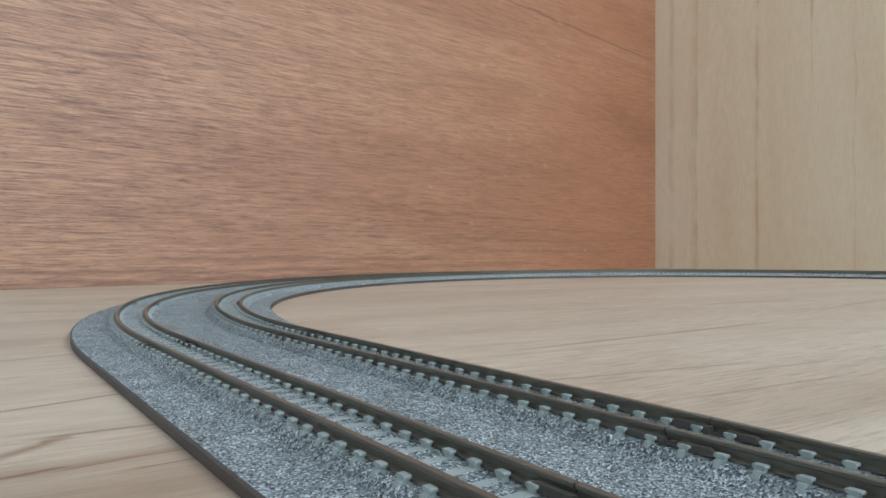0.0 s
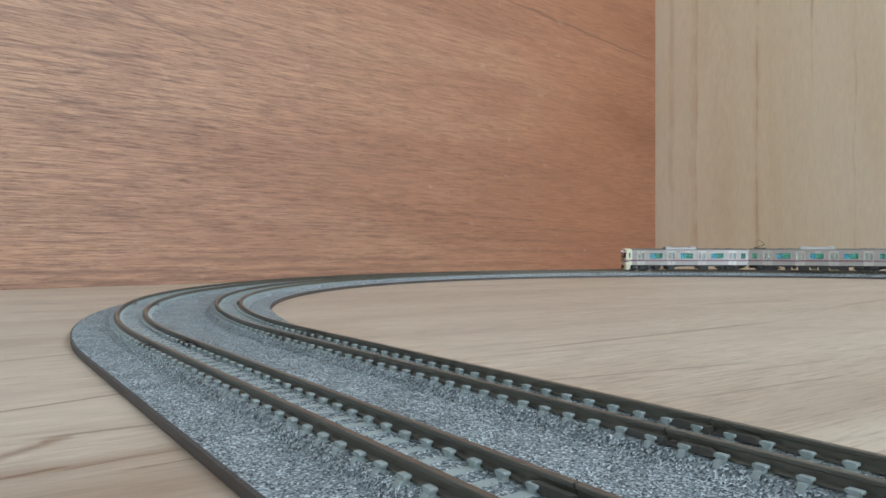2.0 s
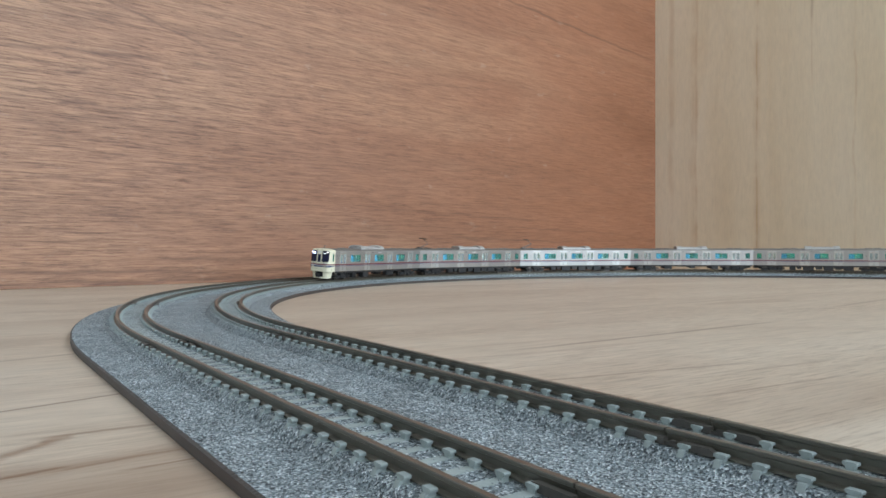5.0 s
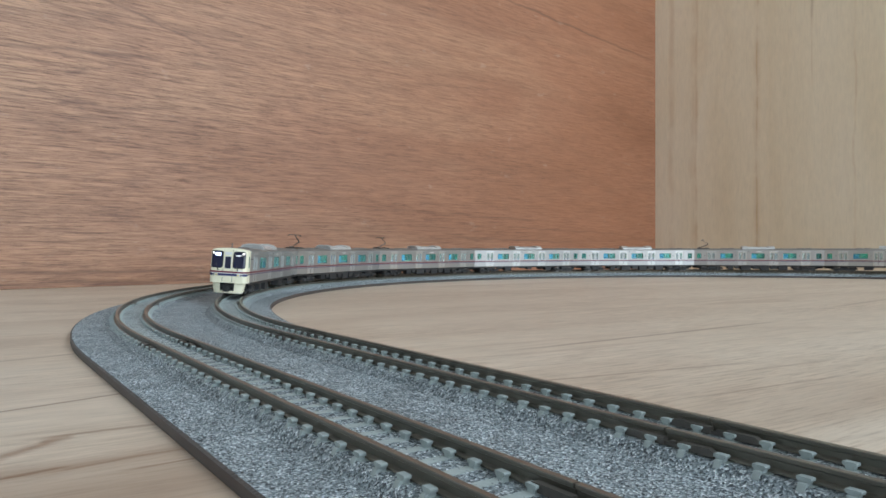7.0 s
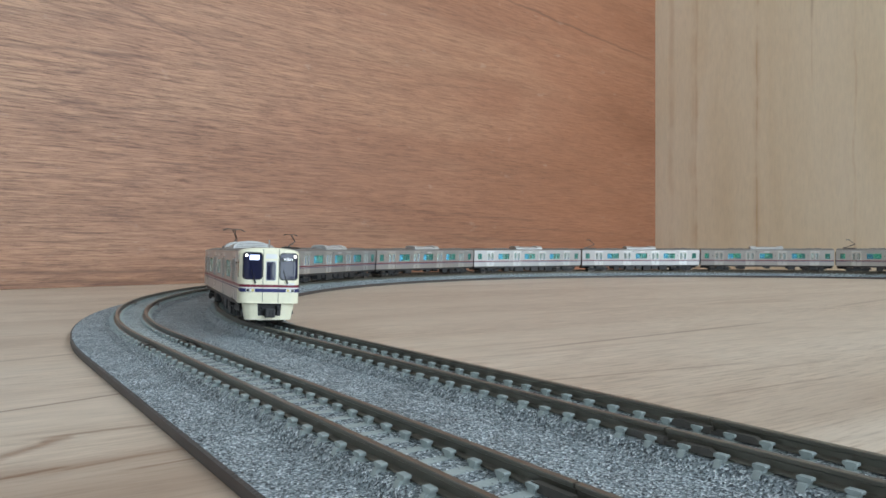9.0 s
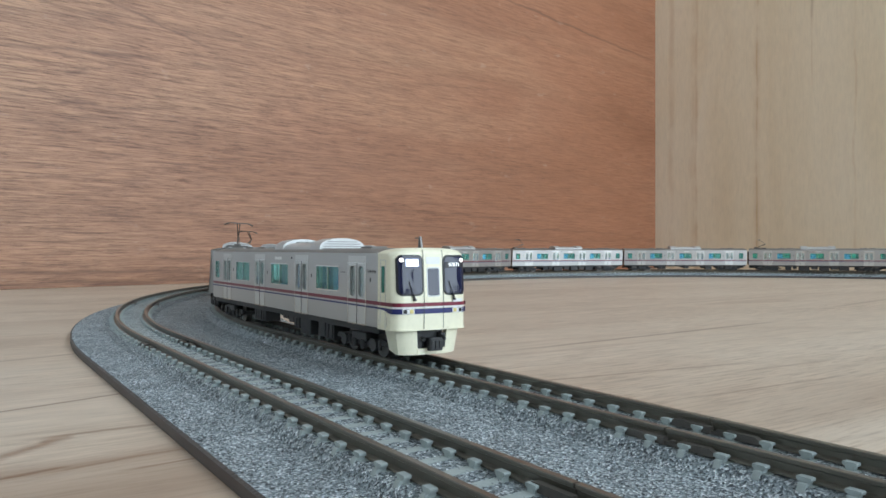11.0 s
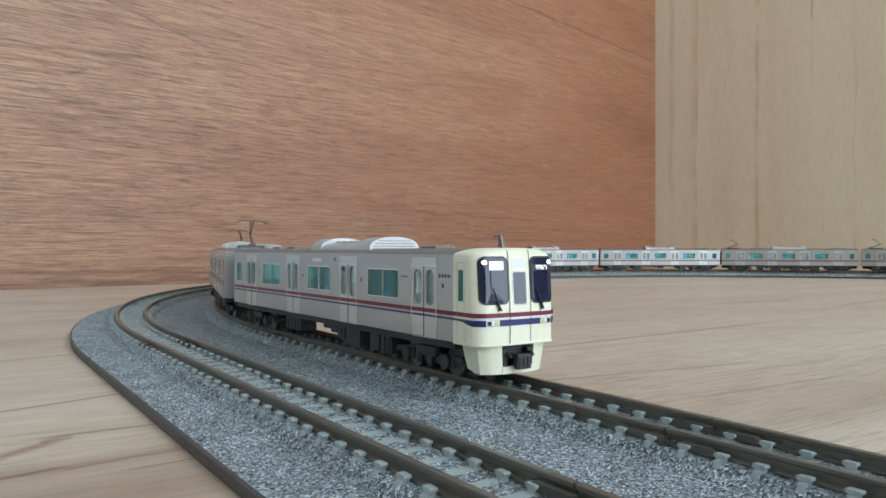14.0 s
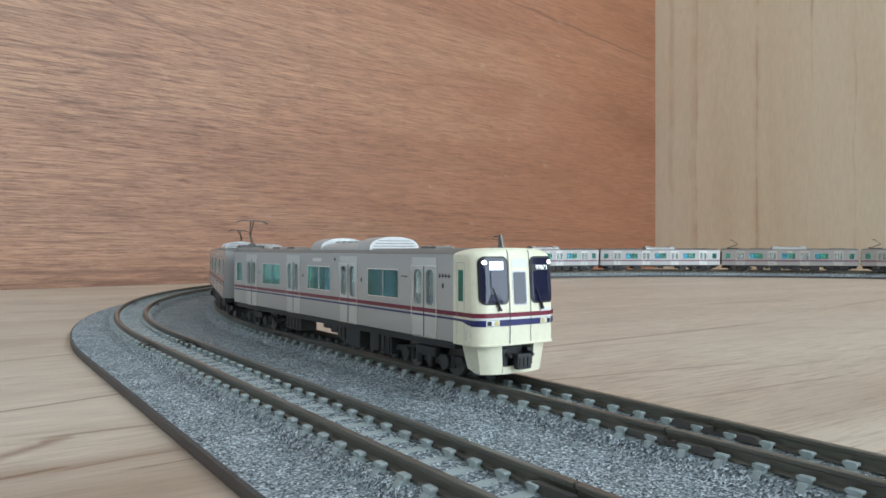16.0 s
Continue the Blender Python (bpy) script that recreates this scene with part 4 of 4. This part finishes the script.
    part("name_panel", patch(0, 21.9, 3.5, 1.5, 0.15, 0.12), M_WHITE, d)
    # lit destination sign behind one screen, running number behind the other
    part("destination_sign", patch(-5.2, 21.4, 2.9, 1.5, 0.12, 0.25, 0.15), M_SIGN, car, "lit bluish-white destination sign")
    p = face(5.4, 20.95, 0.36)
    part("number_display", patch(5.4, 20.95, 4.6, 1.3, 0.12, 0.24, 0.15), M_BLACK, car, "black running number display")
    text_mesh("97871", 1.25, pose(p.x * MM, p.y * MM, p.z * MM, 90 - 4, 0, 90 + 3.5), car, "number_text", M_LED)
    part("logo", patch(6.2, 13.2, 2.6, 0.7, 0.1, 0.17), M_WHITE, car, "small white maker mark")
    # skirt with a coupler opening
    sk = bmesh.new()
    def skirt_x(y):
        return 67.2 - 2.2 * (abs(y) / 8.2) ** 4
    for a, b, z0a, z0b in ((-8.0, -3.8, 0.9, 0.9), (3.8, 8.0, 0.9, 0.9)):
        n = 8
        rows = []
        for k in range(n + 1):
            y = a + (b - a) * k / n
            yb_ = y * 0.89
            rows.append([sk.verts.new((skirt_x(y), y, 6.9)), sk.verts.new((skirt_x(y) - 0.25, yb_, 1.7)), sk.verts.new((skirt_x(y) - 1.05, yb_, 1.7)), sk.verts.new((skirt_x(y) - 0.8, y, 6.9))])
        for r0, r1 in zip(rows[:-1], rows[1:]):
            for i in range(4):
                sk.faces.new((r0[i], r1[i], r1[(i + 1) % 4], r0[(i + 1) % 4]))
        sk.faces.new(rows[0]), sk.faces.new(rows[-1][::-1])
    box(sk, 66.0, 67.0, -3.6, 3.6, 1.7, 3.0)
    for s in (-1, 1):
        prism(sk, [(65.2, 6.9), (60.4, 6.75), (61.2, 2.4), (63.6, 1.7), (65.0, 1.7)], lambda p, k: (p[0], s * (7.9 - 0.6 * k - (6.9 - p[1]) * 0.15), p[1]))
    part("skirt", sk, M_CREAM, car, "cream front skirt with a coupler opening")
    part("sill", band(7.0, 7.35, 0.22, -8.6, 8.6), M_CREAM, car)
    cp = boxes((58, 65.4, -3.7, 3.7, 2.4, 6.5))
    box(cp, 65.5, 68.2, -1.0, 1.0, 3.2, 5.2, bevel=0.2)
    box(cp, 67.6, 69.0, -1.6, 1.6, 2.6, 5.4, bevel=0.3)
    for sy in (-1, 1):
        y0, y1 = sorted((sy * 2.3, sy * 3.5))
        box(cp, 65.2, 67.0, y0, y1, 3.1, 6.2, bevel=0.2)
    for k in range(3):
        box(cp, 68.9, 69.2, -1.3 + k * 0.95, -0.65 + k * 0.95, 3.1, 4.8, bevel=0.1)
    tube(cp, (66.5, -2.6, 5.6), (68.2, -2.6, 5.0), 0.35, 8)
    tube(cp, (66.5, 2.6, 5.6), (68.2, 2.6, 5.0), 0.35, 8)
    part("coupler", cp, M_UNDER, car, "dark grey dummy coupler")
    an = boxes((61.6, 61.9, -0.12, 0.12, ZT - 0.4, ZT + 2.6), (59.9, 61.9, -0.12, 0.12, ZT + 2.1, ZT + 2.35))
    prism(an, [(61.3, ZT - 0.4), (62.9, ZT - 0.4), (62.1, ZT + 2.6), (61.6, ZT + 2.6)], lambda p, k: (p[0], (k - 0.5) * 0.4, p[1]))
    part("antenna", an, M_STEEL, car)
    # unreadable small print on the outer side as bars
    for s in (-1, 1):
        for x, z, n, w in ((42.2, 18.6, 4, 0.4), (57.0, 18.9, 4, 0.8)):
            bars = bmesh.new()
            for k in range(n):
                xx = x + (k - n / 2) * (w + 0.25)
                ya, yb = sorted((s * (HW - 0.02), s * (HW + 0.04)))
                box(bars, xx, xx + w * 0.35, ya, yb, z, z + w * 1.05), box(bars, xx + w * 0.35, xx + w, ya, yb, z + w * 0.4, z + w * 0.65)
            part("lettering", bars, M_UNDER, car)


PANTOS = (1, 2, 5, 7, 8)
MOTORS = (1, 2, 4, 5, 7, 8)
train = []
lead, lead_bogies = rail_car(False, False, lead=True)
cab(lead)
tagged(lead, "silver model train car with cream cab, red and blue bands", "model train", "cars of the train")
train.append((lead, lead_bogies))
for i in range(1, 10):
    c_, b_ = rail_car(i in MOTORS, i in PANTOS)
    extra = " and a raised pantograph" if i in PANTOS else ""
    tagged(c_, f"silver model train car with red waist band{extra}", "model train", "cars of the train")
    train.append((c_, b_))


# ---------------------------------------------------------------- movement
# seconds and the place of the train's nose along the inner track, millimetres
# and from car to car, as the couplers take up their slack
NOSE = [(0.0, 1076, 137.2), (0.5, 990, 137.2), (1.0, 907, 137.2), (1.5, 828, 137.2), (2.0, 748.5, 137.2), (2.5, 672, 137.2), (3.0, 597, 137.2), (3.5, 527, 137.2), (4.0, 463, 137.0), (4.5, 403, 136.7), (5.0, 345.5, 136.2),
        (5.5, 292, 135.6), (6.0, 242, 135.0), (6.5, 196, 134.6), (7.0, 153, 134.6), (7.5, 111.5, 135.4), (8.0, 71.5, 136.9), (8.5, 35.5, 138.0), (9.0, 3.5, 138.5), (9.5, -23, 138.7), (10.0, -47, 138.8), (10.5, -68, 138.9),
        (11.0, -87, 139.0), (11.3, -97.2, 139.0), (11.5, -103.7, 139.0), (11.8, -110.6, 139.0), (12.0, -113.3, 139.0), (12.25, -115.2, 139.0), (12.5, -115.6, 139.0), (16.0, -115.6, 139.0)]


RI = RC - 18.5


def inner_point(u):
    """The inner track by its own length."""
    return track_point(u if u < 0 else (u * RC / RI if u < math.pi * RI else u - math.pi * RI + math.pi * RC), -18.5)


def cant_at(u):
    return CANT * ease(u * RC / RI)


def motions():
    for i, (thing, bogies) in enumerate(train):
        rows, turns = [], ([], [])
        for t, nose, pitch in NOSE:
            mid = nose + HALF + i * pitch
            (a, da), (b, db) = inner_point(mid - PIVOT), inner_point(mid + PIVOT)
            d = a - b
            yaw = math.degrees(math.atan2(d.y, d.x))
            p = (a + b) / 2
            lean = (cant_at(mid - PIVOT) + cant_at(mid + PIVOT)) / 2
            rows.append((t, pose(p.x * MM, p.y * MM, (HR + 5 * math.sin(lean)) * MM, -math.degrees(lean), 0, yaw)))
            for k, dd in ((0, db), (1, da)):
                own = math.degrees(math.atan2(-dd.y, -dd.x))
                turns[k].append((t, pose((-PIVOT, PIVOT)[k] * MM, 0, 0, 0, 0, (own - yaw + 180) % 360 - 180)))
        walk(thing, rows)
        walk(bogies[0], turns[0])
        walk(bogies[1], turns[1])


motions()
